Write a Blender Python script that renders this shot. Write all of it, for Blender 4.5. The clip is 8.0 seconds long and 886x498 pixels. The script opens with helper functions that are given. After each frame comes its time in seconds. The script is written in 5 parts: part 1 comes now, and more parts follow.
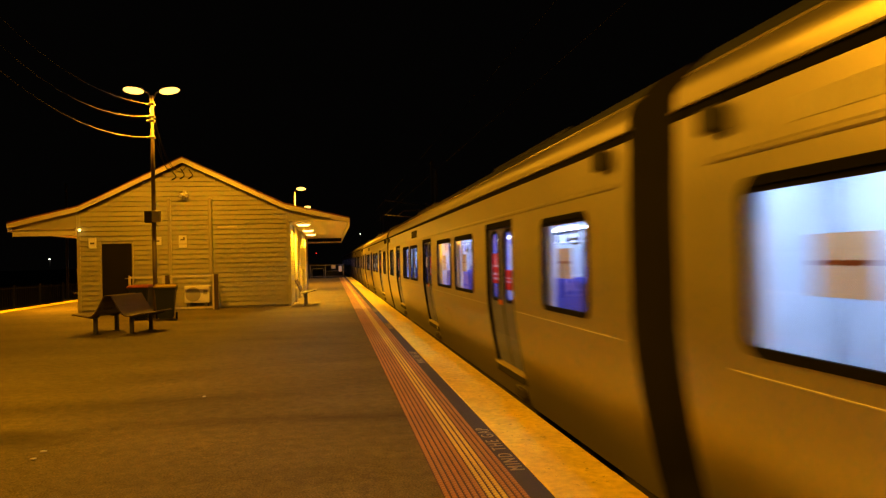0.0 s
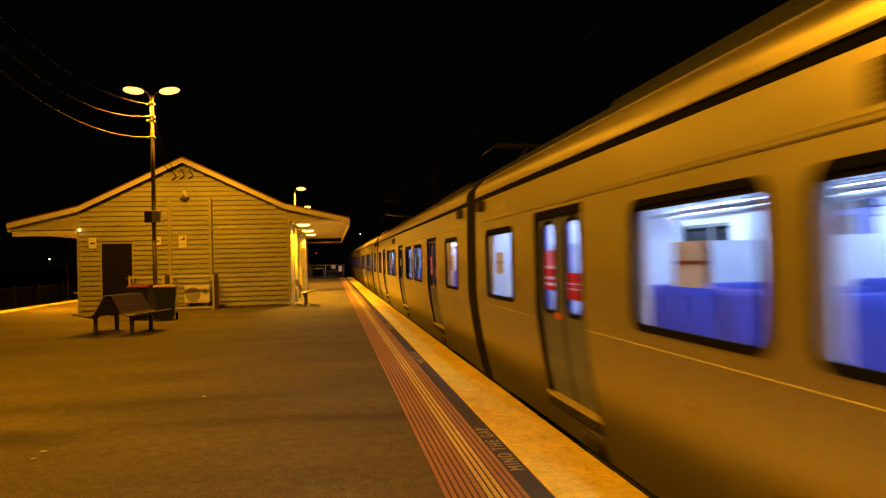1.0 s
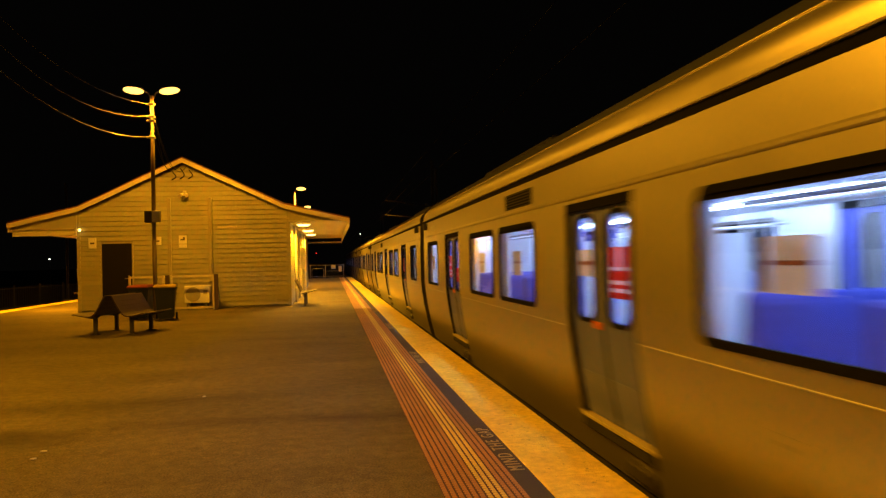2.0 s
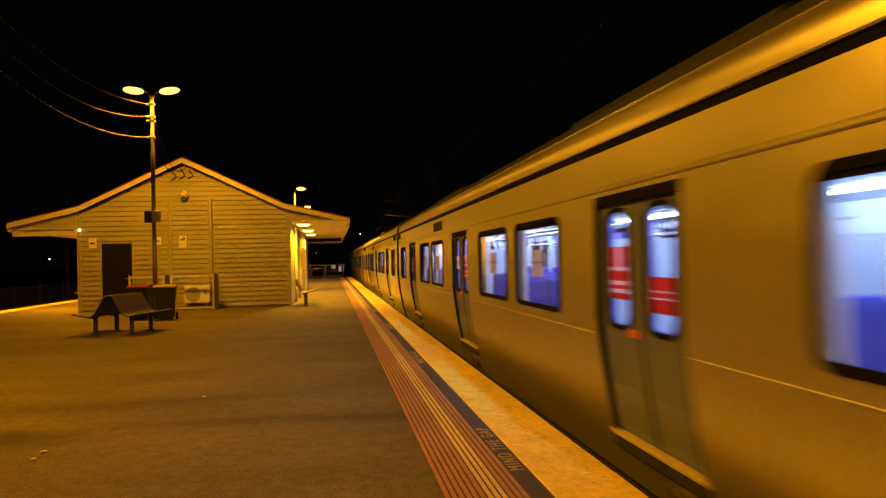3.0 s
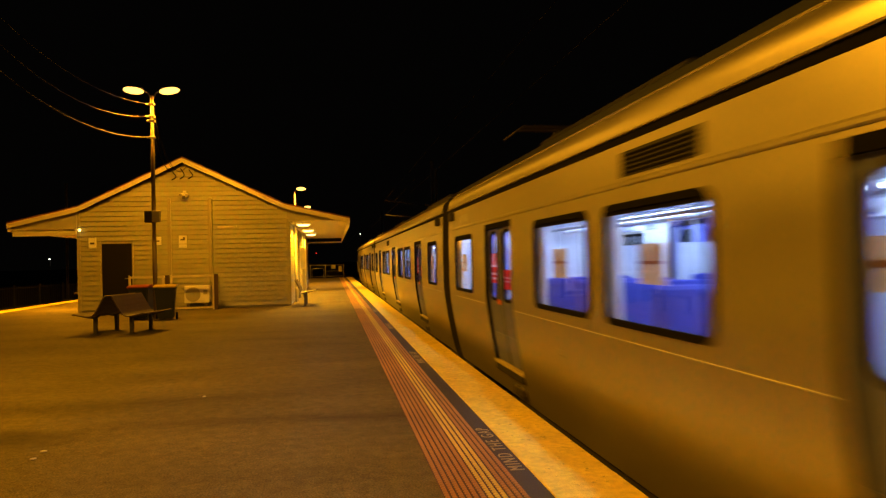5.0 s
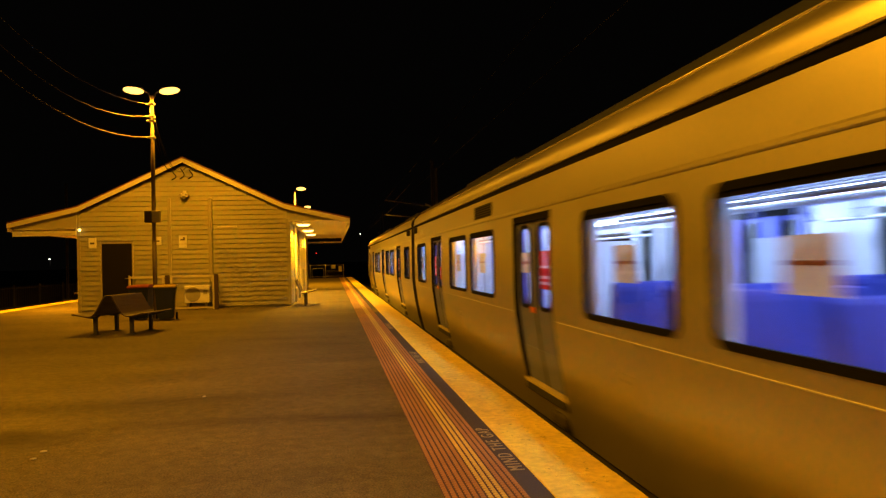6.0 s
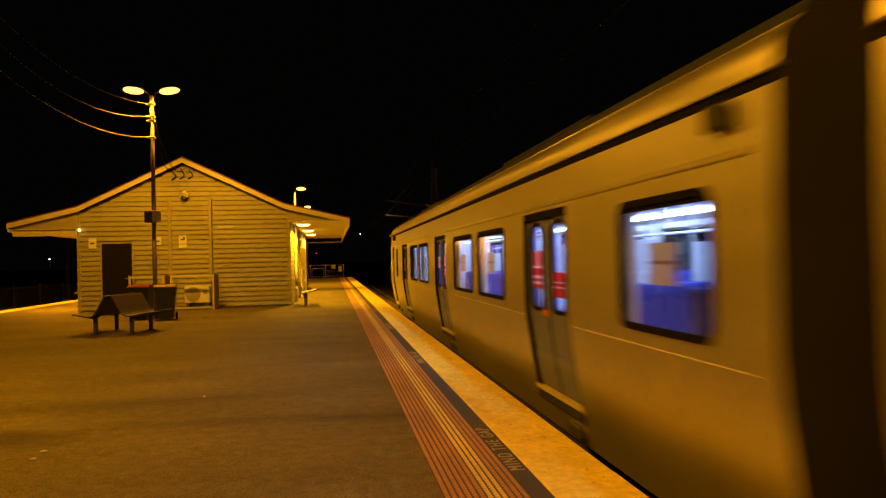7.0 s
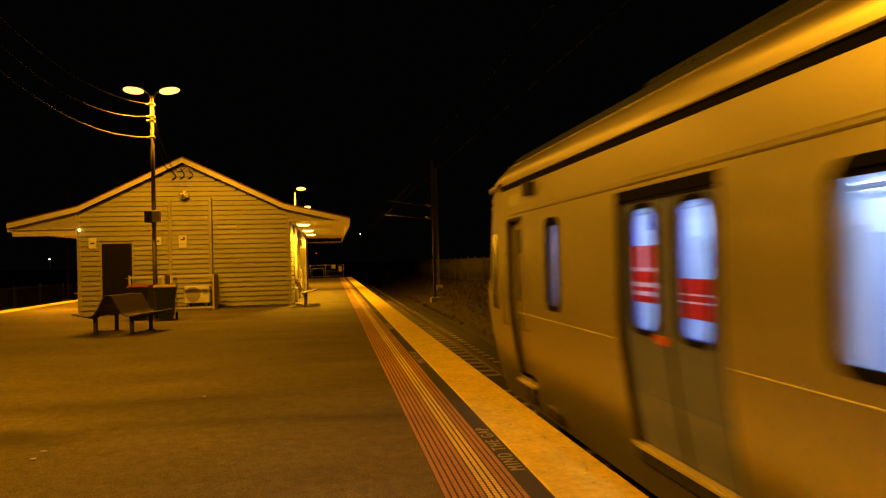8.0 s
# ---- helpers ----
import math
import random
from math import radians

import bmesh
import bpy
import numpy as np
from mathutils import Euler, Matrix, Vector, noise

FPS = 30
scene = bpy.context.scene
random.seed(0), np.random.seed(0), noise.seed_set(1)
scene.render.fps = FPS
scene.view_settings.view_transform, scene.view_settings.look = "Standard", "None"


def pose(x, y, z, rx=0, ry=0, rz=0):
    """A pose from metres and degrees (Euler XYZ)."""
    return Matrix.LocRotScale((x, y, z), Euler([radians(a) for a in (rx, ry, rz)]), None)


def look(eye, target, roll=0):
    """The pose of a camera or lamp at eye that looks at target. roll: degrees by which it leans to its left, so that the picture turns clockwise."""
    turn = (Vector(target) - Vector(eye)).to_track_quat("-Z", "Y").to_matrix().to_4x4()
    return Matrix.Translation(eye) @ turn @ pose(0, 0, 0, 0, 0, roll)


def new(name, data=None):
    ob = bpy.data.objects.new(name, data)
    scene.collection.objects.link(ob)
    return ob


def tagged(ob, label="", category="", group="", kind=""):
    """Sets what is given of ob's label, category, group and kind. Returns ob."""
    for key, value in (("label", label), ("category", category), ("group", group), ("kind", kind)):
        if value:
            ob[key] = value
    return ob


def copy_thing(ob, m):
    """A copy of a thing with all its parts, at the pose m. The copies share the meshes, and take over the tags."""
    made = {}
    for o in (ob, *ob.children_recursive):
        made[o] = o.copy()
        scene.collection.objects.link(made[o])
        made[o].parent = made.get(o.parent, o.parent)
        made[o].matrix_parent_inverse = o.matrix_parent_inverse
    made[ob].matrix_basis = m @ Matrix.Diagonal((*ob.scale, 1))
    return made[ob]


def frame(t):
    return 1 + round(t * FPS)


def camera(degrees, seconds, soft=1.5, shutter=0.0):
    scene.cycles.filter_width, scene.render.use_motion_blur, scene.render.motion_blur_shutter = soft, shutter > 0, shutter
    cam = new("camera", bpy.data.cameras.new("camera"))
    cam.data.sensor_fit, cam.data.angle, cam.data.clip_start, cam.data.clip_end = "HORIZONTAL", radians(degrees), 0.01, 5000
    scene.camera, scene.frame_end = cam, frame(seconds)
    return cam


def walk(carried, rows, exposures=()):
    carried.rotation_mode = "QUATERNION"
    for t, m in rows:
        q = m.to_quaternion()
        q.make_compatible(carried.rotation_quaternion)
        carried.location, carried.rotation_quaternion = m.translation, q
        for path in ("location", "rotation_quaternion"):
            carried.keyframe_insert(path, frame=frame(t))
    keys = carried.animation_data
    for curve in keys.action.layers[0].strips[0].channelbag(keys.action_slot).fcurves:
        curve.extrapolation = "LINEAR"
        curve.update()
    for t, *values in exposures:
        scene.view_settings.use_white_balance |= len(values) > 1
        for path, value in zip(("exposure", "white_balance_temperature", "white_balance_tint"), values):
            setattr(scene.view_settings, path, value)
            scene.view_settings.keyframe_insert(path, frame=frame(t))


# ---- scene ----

EYE = (-1.79, 0.0, 1.42)
YAW, PITCH = radians(8.638), radians(0.801)
AIM = (EYE[0] + math.sin(YAW) * math.cos(PITCH), EYE[1] + math.cos(YAW) * math.cos(PITCH), EYE[2] + math.sin(PITCH))
cam = camera(62.2, 8.0, soft=1.3, shutter=0.42)
walk(cam, [(0.0, look(EYE, AIM, -1.4)), (8.0, look(EYE, AIM, -1.4))])

# night sky
world = bpy.data.worlds.new("night")
scene.world = world
world.use_nodes = True
world.node_tree.nodes["Background"].inputs[0].default_value = (0.5, 0.42, 0.36, 1)
world.node_tree.nodes["Background"].inputs[1].default_value = 0.0018

SODIUM = (1.0, 0.395, 0.010)


def lamp_light(x, y, z, watts, colour=SODIUM, radius=0.12):
    data = bpy.data.lights.new("lamp_light", "SPOT")
    data.energy, data.color, data.shadow_soft_size = watts, colour, radius
    data.spot_size, data.spot_blend = radians(165), 0.35
    ob = new("lamp_light", data)
    ob.matrix_world = look((x, y, z), (x, y + 0.001, z - 1))
    return ob


# the twin lamps on the platform poles, one added unseen at the left and one behind the viewer, and the single lamps
# further on
for lx, ly, lz, w in ((-6.92, 20.5, 5.97, 980), (-5.99, 20.5, 5.97, 980), (-3.6, 47.0, 5.9, 5000), (-3.8, 66.0, 6.1, 700),
                      (-6.87, 8.0, 5.97, 980), (-5.94, 8.0, 5.97, 980), (-3.67, -0.7, 5.97, 570), (-2.74, -0.7, 5.97, 570)):
    lamp_light(lx, ly, lz, w)
for ly in (26.4, 31.4, 35.9):
    lamp_light(-2.75, ly, 2.66, 920, (1.0, 0.44, 0.012), 0.1)
# added unseen under the left awning, to brighten the far platform edge
for ly in (27.5, 33.0):
    lamp_light(-11.0, ly, 2.56, 1250, (1.0, 0.36, 0.008), 0.1)


# ---- materials ----
def material(name, colour, rough=0.7, metal=0.0, vary=0.15, scale=6.0, bump=0.0, bump_scale=40.0, random_piece=0.0, stretch=(1, 1, 1), stain=0.0, stain_scale=0.7, coat=0.0, spec=0.5, chips=0.0):
    m = bpy.data.materials.new(name)
    m.use_nodes = True
    nodes, links = m.node_tree.nodes, m.node_tree.links
    b = nodes["Principled BSDF"]
    b.inputs["Roughness"].default_value = rough
    b.inputs["Metallic"].default_value = metal
    b.inputs["Specular IOR Level"].default_value = spec
    b.inputs["Coat Weight"].default_value = coat
    tc = nodes.new("ShaderNodeTexCoord")
    mp = nodes.new("ShaderNodeMapping")
    mp.inputs["Scale"].default_value = stretch
    links.new(tc.outputs["Object"], mp.inputs["Vector"])
    n1 = nodes.new("ShaderNodeTexNoise")
    n1.inputs["Scale"].default_value, n1.inputs["Detail"].default_value = scale, 8
    links.new(mp.outputs[0], n1.inputs["Vector"])
    n2 = nodes.new("ShaderNodeTexNoise")
    n2.inputs["Scale"].default_value, n2.inputs["Detail"].default_value = stain_scale, 5
    links.new(mp.outputs[0], n2.inputs["Vector"])
    val = nodes.new("ShaderNodeMath")
    val.operation = "MULTIPLY_ADD"
    links.new(n1.outputs["Fac"], val.inputs[0])
    val.inputs[1].default_value, val.inputs[2].default_value = 2 * vary, 1 - vary
    val2 = nodes.new("ShaderNodeMath")
    val2.operation = "MULTIPLY_ADD"
    links.new(n2.outputs["Fac"], val2.inputs[0])
    val2.inputs[1].default_value, val2.inputs[2].default_value = 3 * stain, 1 - 1.5 * stain
    mul = nodes.new("ShaderNodeMath")
    mul.operation = "MULTIPLY"
    links.new(val.outputs[0], mul.inputs[0])
    links.new(val2.outputs[0], mul.inputs[1])
    out = mul
    if random_piece:
        info = nodes.new("ShaderNodeObjectInfo")
        r = nodes.new("ShaderNodeMath")
        r.operation = "MULTIPLY_ADD"
        links.new(info.outputs["Random"], r.inputs[0])
        r.inputs[1].default_value, r.inputs[2].default_value = 2 * random_piece, 1 - random_piece
        out = nodes.new("ShaderNodeMath")
        out.operation = "MULTIPLY"
        links.new(mul.outputs[0], out.inputs[0])
        links.new(r.outputs[0], out.inputs[1])
    if chips:
        # small worn-off spots
        nc = nodes.new("ShaderNodeTexNoise")
        nc.inputs["Scale"].default_value, nc.inputs["Detail"].default_value = 14, 6
        nc.inputs["Roughness"].default_value = 0.7
        links.new(tc.outputs["Object"], nc.inputs["Vector"])
        mr = nodes.new("ShaderNodeMapRange")
        mr.inputs["From Min"].default_value, mr.inputs["From Max"].default_value = 0.60, 0.68
        mr.inputs["To Min"].default_value, mr.inputs["To Max"].default_value = 1.0, 1.0 - chips
        links.new(nc.outputs["Fac"], mr.inputs["Value"])
        worn = nodes.new("ShaderNodeMath")
        worn.operation = "MULTIPLY"
        links.new(out.outputs[0], worn.inputs[0])
        links.new(mr.outputs["Result"], worn.inputs[1])
        out = worn
    sc = nodes.new("ShaderNodeVectorMath")
    sc.operation = "SCALE"
    sc.inputs[0].default_value = colour
    links.new(out.outputs[0], sc.inputs["Scale"])
    links.new(sc.outputs[0], b.inputs["Base Color"])
    rr = nodes.new("ShaderNodeMath")
    rr.operation = "MULTIPLY_ADD"
    links.new(n1.outputs["Fac"], rr.inputs[0])
    rr.inputs[1].default_value, rr.inputs[2].default_value = 0.2, rough - 0.1
    links.new(rr.outputs[0], b.inputs["Roughness"])
    if bump:
        n3 = nodes.new("ShaderNodeTexNoise")
        n3.inputs["Scale"].default_value, n3.inputs["Detail"].default_value = bump_scale, 4
        links.new(mp.outputs[0], n3.inputs["Vector"])
        bp = nodes.new("ShaderNodeBump")
        bp.inputs["Strength"].default_value, bp.inputs["Distance"].default_value = bump, 0.02
        links.new(n3.outputs["Fac"], bp.inputs["Height"])
        links.new(bp.outputs[0], b.inputs["Normal"])
    return m


def asphalt_material():
    """Worn asphalt: coarse aggregate, trodden mottling and a few darker patches."""
    m = bpy.data.materials.new("asphalt")
    m.use_nodes = True
    nodes, links = m.node_tree.nodes, m.node_tree.links
    b = nodes["Principled BSDF"]
    b.inputs["Roughness"].default_value = 0.85
    b.inputs["Specular IOR Level"].default_value = 0.3
    tc = nodes.new("ShaderNodeTexCoord")

    def noise(scale, detail, stretch, rough=0.5):
        mp = nodes.new("ShaderNodeMapping")
        mp.inputs["Scale"].default_value = stretch
        links.new(tc.outputs["Object"], mp.inputs["Vector"])
        n = nodes.new("ShaderNodeTexNoise")
        n.inputs["Scale"].default_value, n.inputs["Detail"].default_value, n.inputs["Roughness"].default_value = scale, detail, rough
        links.new(mp.outputs[0], n.inputs["Vector"])
        return n.outputs["Fac"]

    def ranged(value, a, b_, lo, hi):
        r = nodes.new("ShaderNodeMapRange")
        r.inputs["From Min"].default_value, r.inputs["From Max"].default_value = a, b_
        r.inputs["To Min"].default_value, r.inputs["To Max"].default_value = lo, hi
        links.new(value, r.inputs["Value"])
        return r.outputs["Result"]

    def times(p, q):
        n = nodes.new("ShaderNodeMath")
        n.operation = "MULTIPLY"
        links.new(p, n.inputs[0])
        links.new(q, n.inputs[1])
        return n.outputs[0]

    grain = noise(75, 3, (1, 1, 1), 0.7)
    tone = times(ranged(grain, 0.3, 0.7, 0.45, 1.55), ranged(noise(9, 6, (1, 1, 1), 0.7), 0.3, 0.7, 0.72, 1.28))
    tone = times(tone, ranged(noise(0.9, 5, (0.45, 1, 1), 0.6), 0.3, 0.7, 0.80, 1.20))
    # pale stones and dark crumbs
    tone = times(tone, ranged(noise(34, 2, (1, 1, 1)), 0.70, 0.76, 1.0, 2.1))
    tone = times(tone, ranged(noise(22, 3, (1, 1, 1)), 0.68, 0.74, 1.0, 0.55))
    # darker patches: centre, half sizes, depth
    wob = noise(1.6, 4, (1, 1, 1), 0.65)
    for x, y, rx, ry, deep in ((-4.7, 6.6, 1.05, 0.45, 0.50), (-2.6, 6.9, 1.7, 0.25, 0.72), (-1.5, 6.75, 0.6, 0.22, 0.65), (-4.4, 9.8, 1.3, 0.6, 0.82), (-2.2, 10.8, 1.5, 0.4, 0.85), (-3.3, 8.1, 1.4, 0.25, 0.85)):
        mp = nodes.new("ShaderNodeMapping")
        mp.vector_type = "TEXTURE"
        mp.inputs["Location"].default_value, mp.inputs["Scale"].default_value = (x, y, 0), (rx, ry, 1)
        links.new(tc.outputs["Object"], mp.inputs["Vector"])
        ln = nodes.new("ShaderNodeVectorMath")
        ln.operation = "LENGTH"
        links.new(mp.outputs[0], ln.inputs[0])
        sm = nodes.new("ShaderNodeMath")
        sm.operation = "MULTIPLY_ADD"
        links.new(wob, sm.inputs[0])
        sm.inputs[1].default_value = 1.6
        links.new(ln.outputs["Value"], sm.inputs[2])
        tone = times(tone, ranged(sm.outputs[0], 1.1, 1.9, deep, 1.0))
    sc = nodes.new("ShaderNodeVectorMath")
    sc.operation = "SCALE"
    sc.inputs[0].default_value = (0.142, 0.119, 0.040)
    links.new(tone, sc.inputs["Scale"])
    links.new(sc.outputs[0], b.inputs["Base Color"])
    bp = nodes.new("ShaderNodeBump")
    bp.inputs["Strength"].default_value, bp.inputs["Distance"].default_value = 0.7, 0.012
    links.new(grain, bp.inputs["Height"])
    links.new(bp.outputs[0], b.inputs["Normal"])
    return m


def glowing(name, colour, strength):
    m = bpy.data.materials.new(name)
    m.use_nodes = True
    b = m.node_tree.nodes["Principled BSDF"]
    b.inputs["Base Color"].default_value = (*colour, 1)
    b.inputs["Emission Color"].default_value = (*colour, 1)
    b.inputs["Emission Strength"].default_value = strength
    return m


def sticker(name, colour):
    """Printed paper behind glass: most of what it shows comes through from the lit side."""
    m = material(name, colour, 0.7, vary=0.06, scale=15)
    nodes, links = m.node_tree.nodes, m.node_tree.links
    tl = nodes.new("ShaderNodeBsdfTranslucent")
    tl.inputs[0].default_value = (*colour, 1)
    mix = nodes.new("ShaderNodeMixShader")
    mix.inputs[0].default_value = 0.75
    links.new(nodes["Principled BSDF"].outputs[0], mix.inputs[1])
    links.new(tl.outputs[0], mix.inputs[2])
    links.new(mix.outputs[0], nodes["Material Output"].inputs[0])
    return m


def glass(name, tint=(1, 1, 1), reflect=0.08):
    m = bpy.data.materials.new(name)
    m.use_nodes = True
    nodes, links = m.node_tree.nodes, m.node_tree.links
    nodes.remove(nodes["Principled BSDF"])
    tr = nodes.new("ShaderNodeBsdfTransparent")
    tr.inputs[0].default_value = (*tint, 1)
    gl = nodes.new("ShaderNodeBsdfGlossy")
    gl.inputs["Roughness"].default_value = 0.03
    lw = nodes.new("ShaderNodeLayerWeight")
    pw = nodes.new("ShaderNodeMath")
    pw.operation = "POWER"
    links.new(lw.outputs["Facing"], pw.inputs[0])
    pw.inputs[1].default_value = 5
    ma = nodes.new("ShaderNodeMath")
    ma.operation = "MULTIPLY_ADD"
    links.new(pw.outputs[0], ma.inputs[0])
    ma.inputs[1].default_value, ma.inputs[2].default_value = 0.9, reflect
    mix = nodes.new("ShaderNodeMixShader")
    links.new(ma.outputs[0], mix.inputs[0])
    links.new(tr.outputs[0], mix.inputs[1])
    links.new(gl.outputs[0], mix.inputs[2])
    links.new(mix.outputs[0], nodes["Material Output"].inputs[0])
    return m


M = {
    "asphalt": asphalt_material(),
    "coping": material("painted_coping", (0.88, 0.70, 0.08), 0.8, vary=0.35, scale=18, bump=0.35, bump_scale=70, stain=0.15, stain_scale=3.5, chips=0.5, spec=0.25),
    "concrete": material("concrete", (0.32, 0.3, 0.27), 0.85, vary=0.25, scale=12, bump=0.3, bump_scale=60, stain=0.2),
    "dark_strip": material("dark_strip", (0.06, 0.055, 0.05), 0.8, vary=0.3, scale=30, bump=0.3, bump_scale=120, stain=0.2),
    "tac_orange": material("tactile_orange", (0.50, 0.27, 0.10), 0.6, vary=0.25, scale=20, stain=0.2),
    "tac_yellow": material("tactile_yellow", (0.82, 0.66, 0.16), 0.6, vary=0.25, scale=20, stain=0.2),
    "ballast": material("ballast", (0.05, 0.04, 0.033), 0.95, vary=0.5, scale=25, bump=1.0, bump_scale=30, stain=0.3, stain_scale=0.3),
    "sleeper": material("sleeper", (0.30, 0.26, 0.21), 0.9, vary=0.3, scale=8, bump=0.3, random_piece=0.2),
    "rail": material("rail_steel", (0.22, 0.16, 0.12), 0.45, 0.8, vary=0.2),
    "board": material("painted_board", (0.315, 0.305, 0.20), 0.6, vary=0.1, scale=5, bump=0.15, bump_scale=40, random_piece=0.06, stretch=(0.4, 1, 3), stain=0.1),
    "trim": material("painted_trim", (0.62, 0.58, 0.46), 0.5, vary=0.1, stain=0.08),
    "trim_dull": material("dull_trim", (0.36, 0.34, 0.26), 0.6, vary=0.12, stain=0.1),
    "guard_paint": material("guard_paint", (0.50, 0.46, 0.35), 0.55, vary=0.15, stain=0.12),
    "roof_iron": material("roof_iron", (0.13, 0.05, 0.03), 0.5, 0.2, vary=0.2, stain=0.15),
    "soffit": material("soffit", (0.6, 0.56, 0.45), 0.6, vary=0.08),
    "dark_door": material("dark_door", (0.010, 0.008, 0.007), 0.75, vary=0.2, spec=0.15),
    "steel": material("galvanised_steel", (0.4, 0.4, 0.4), 0.45, 0.7, vary=0.2, stain=0.1),
    "dark_steel": material("dark_steel", (0.10, 0.09, 0.08), 0.5, 0.3, vary=0.2),
    "white_plastic": material("white_plastic", (0.7, 0.68, 0.62), 0.5, vary=0.08, stain=0.08),
    "black": material("black_rubber", (0.007, 0.007, 0.008), 0.9, vary=0.2, spec=0.1),
    "stainless": material("stainless_side", (0.60, 0.565, 0.48), 0.38, 0.78, vary=0.06, scale=3, stain=0.08, stain_scale=0.6, stretch=(1, 0.3, 1)),
    "train_roof": material("train_roof", (0.022, 0.028, 0.06), 0.8, 0.0, vary=0.15, stain=0.15),
    "train_door": material("train_door", (0.17, 0.205, 0.75), 0.45, 0.1, vary=0.08, stain=0.08),
    "kick": material("kick_plate", (0.22, 0.25, 0.75), 0.45, 0.1, vary=0.1, stain=0.1),
    "lining": material("train_lining", (0.68, 0.71, 0.75), 0.5, vary=0.05),
    "train_floor": material("train_floor", (0.12, 0.13, 0.17), 0.7, vary=0.2, scale=20),
    "seat_blue": material("seat_blue", (0.05, 0.07, 0.42), 0.85, vary=0.25, scale=30),
    "underframe": material("underframe", (0.04, 0.038, 0.035), 0.8, vary=0.3),
    "paper": sticker("poster_paper", (0.74, 0.57, 0.38)),
    "poster_stripe": sticker("poster_stripe", (0.5, 0.26, 0.18)),
    "red": sticker("red_sticker", (0.72, 0.11, 0.09)),
    "white_print": sticker("pale_print", (0.84, 0.62, 0.58)),
    "moulding": material("bright_moulding", (0.7, 0.69, 0.66), 0.4, 0.3, vary=0.08),
    "screen": material("dark_screen", (0.01, 0.01, 0.012), 0.12, vary=0.1),
    "tuft": material("grass_tuft", (0.075, 0.055, 0.026), 0.9, vary=0.3),
    # paler copy of the side metal; the roof edge's extra light is in it
    "cantrail": material("cantrail_metal", (0.70, 0.66, 0.57), 0.37, 0.86, vary=0.05, stain=0.04, stretch=(1, 0.2, 1)),
    "car_end": material("dark_car_end", (0.03, 0.028, 0.026), 0.7, vary=0.25),
    "tail_red": material("tail_red", (0.4, 0.02, 0.02), 0.3, vary=0.05),
    "orange": material("orange_sticker", (0.85, 0.2, 0.03), 0.5, vary=0.05),
    "bench": material("bench_slats", (0.045, 0.026, 0.014), 0.6, vary=0.2, stain=0.1),
    "bin_green": material("bin_green", (0.010, 0.018, 0.012), 0.5, vary=0.15),
    "lid_red": material("lid_red", (0.26, 0.05, 0.02), 0.5, vary=0.1),
    "lid_yellow": material("lid_yellow", (0.30, 0.22, 0.012), 0.5, vary=0.1),
    "grass": material("dry_grass", (0.06, 0.045, 0.022), 0.95, vary=0.4, scale=20, bump=0.8, bump_scale=20),
    "sill": material("worn_step", (0.7, 0.6, 0.35), 0.5, vary=0.2, stain=0.1),
    "tac_base": material("tactile_base", (0.09, 0.043, 0.022), 0.7, vary=0.3, scale=20, stain=0.2),
    "cable": material("grey_cable", (0.20, 0.19, 0.175), 0.6, vary=0.15),
    "sign_white": material("sign_white", (0.75, 0.74, 0.7), 0.5, vary=0.06),
    "mast_steel": material("weathered_steel", (0.17, 0.165, 0.16), 0.6, 0.4, vary=0.25),
    "words": material("worn_words", (0.42, 0.35, 0.16), 0.7, vary=0.4, scale=40),
    "lamp_pole": material("lamp_pole", (0.16, 0.13, 0.1), 0.5, 0.3, vary=0.2),
    "glass": glass("window_glass", (0.93, 0.95, 0.97)),
    "sodium": glowing("sodium_lens", (1.0, 0.52, 0.10), 3.2),
    "awning_glow": glowing("awning_lens", (1.0, 0.62, 0.14), 6),
    "tube": glowing("train_tube", (0.50, 0.66, 1.0), 28.5),
    "far_white": glowing("far_lamp", (1.0, 0.85, 0.7), 8),
    "far_red": glowing("signal_red", (1.0, 0.03, 0.02), 1.2),
}


# ---- helpers of this place ----
def box(bm, x0, x1, y0, y1, z0, z1, bevel=0.0):
    vs = [bm.verts.new((x, y, z)) for x in (x0, x1) for y in (y0, y1) for z in (z0, z1)]
    fs = [bm.faces.new([vs[i] for i in f]) for f in ((0, 1, 3, 2), (4, 6, 7, 5), (0, 4, 5, 1), (2, 3, 7, 6), (0, 2, 6, 4), (1, 5, 7, 3))]
    if bevel:
        es = list({e for f in fs for e in f.edges})
        bmesh.ops.bevel(bm, geom=es, offset=bevel, segments=2, affect="EDGES", profile=0.5)
    return bm


def rod(bm, a, b, r, n=10, r2=None, caps=True):
    a, b = Vector(a), Vector(b)
    d = (b - a).normalized()
    u = d.orthogonal().normalized()
    v = d.cross(u)
    r2 = r if r2 is None else r2
    ring = lambda c, q: [bm.verts.new(c + (u * math.cos(k * math.tau / n) + v * math.sin(k * math.tau / n)) * q) for k in range(n)]
    p, q = ring(a, r), ring(b, r2)
    for k in range(n):
        f = bm.faces.new((p[k], p[(k + 1) % n], q[(k + 1) % n], q[k]))
        f.smooth = True
    if caps:
        bm.faces.new(p[::-1])
        bm.faces.new(q)
    return bm


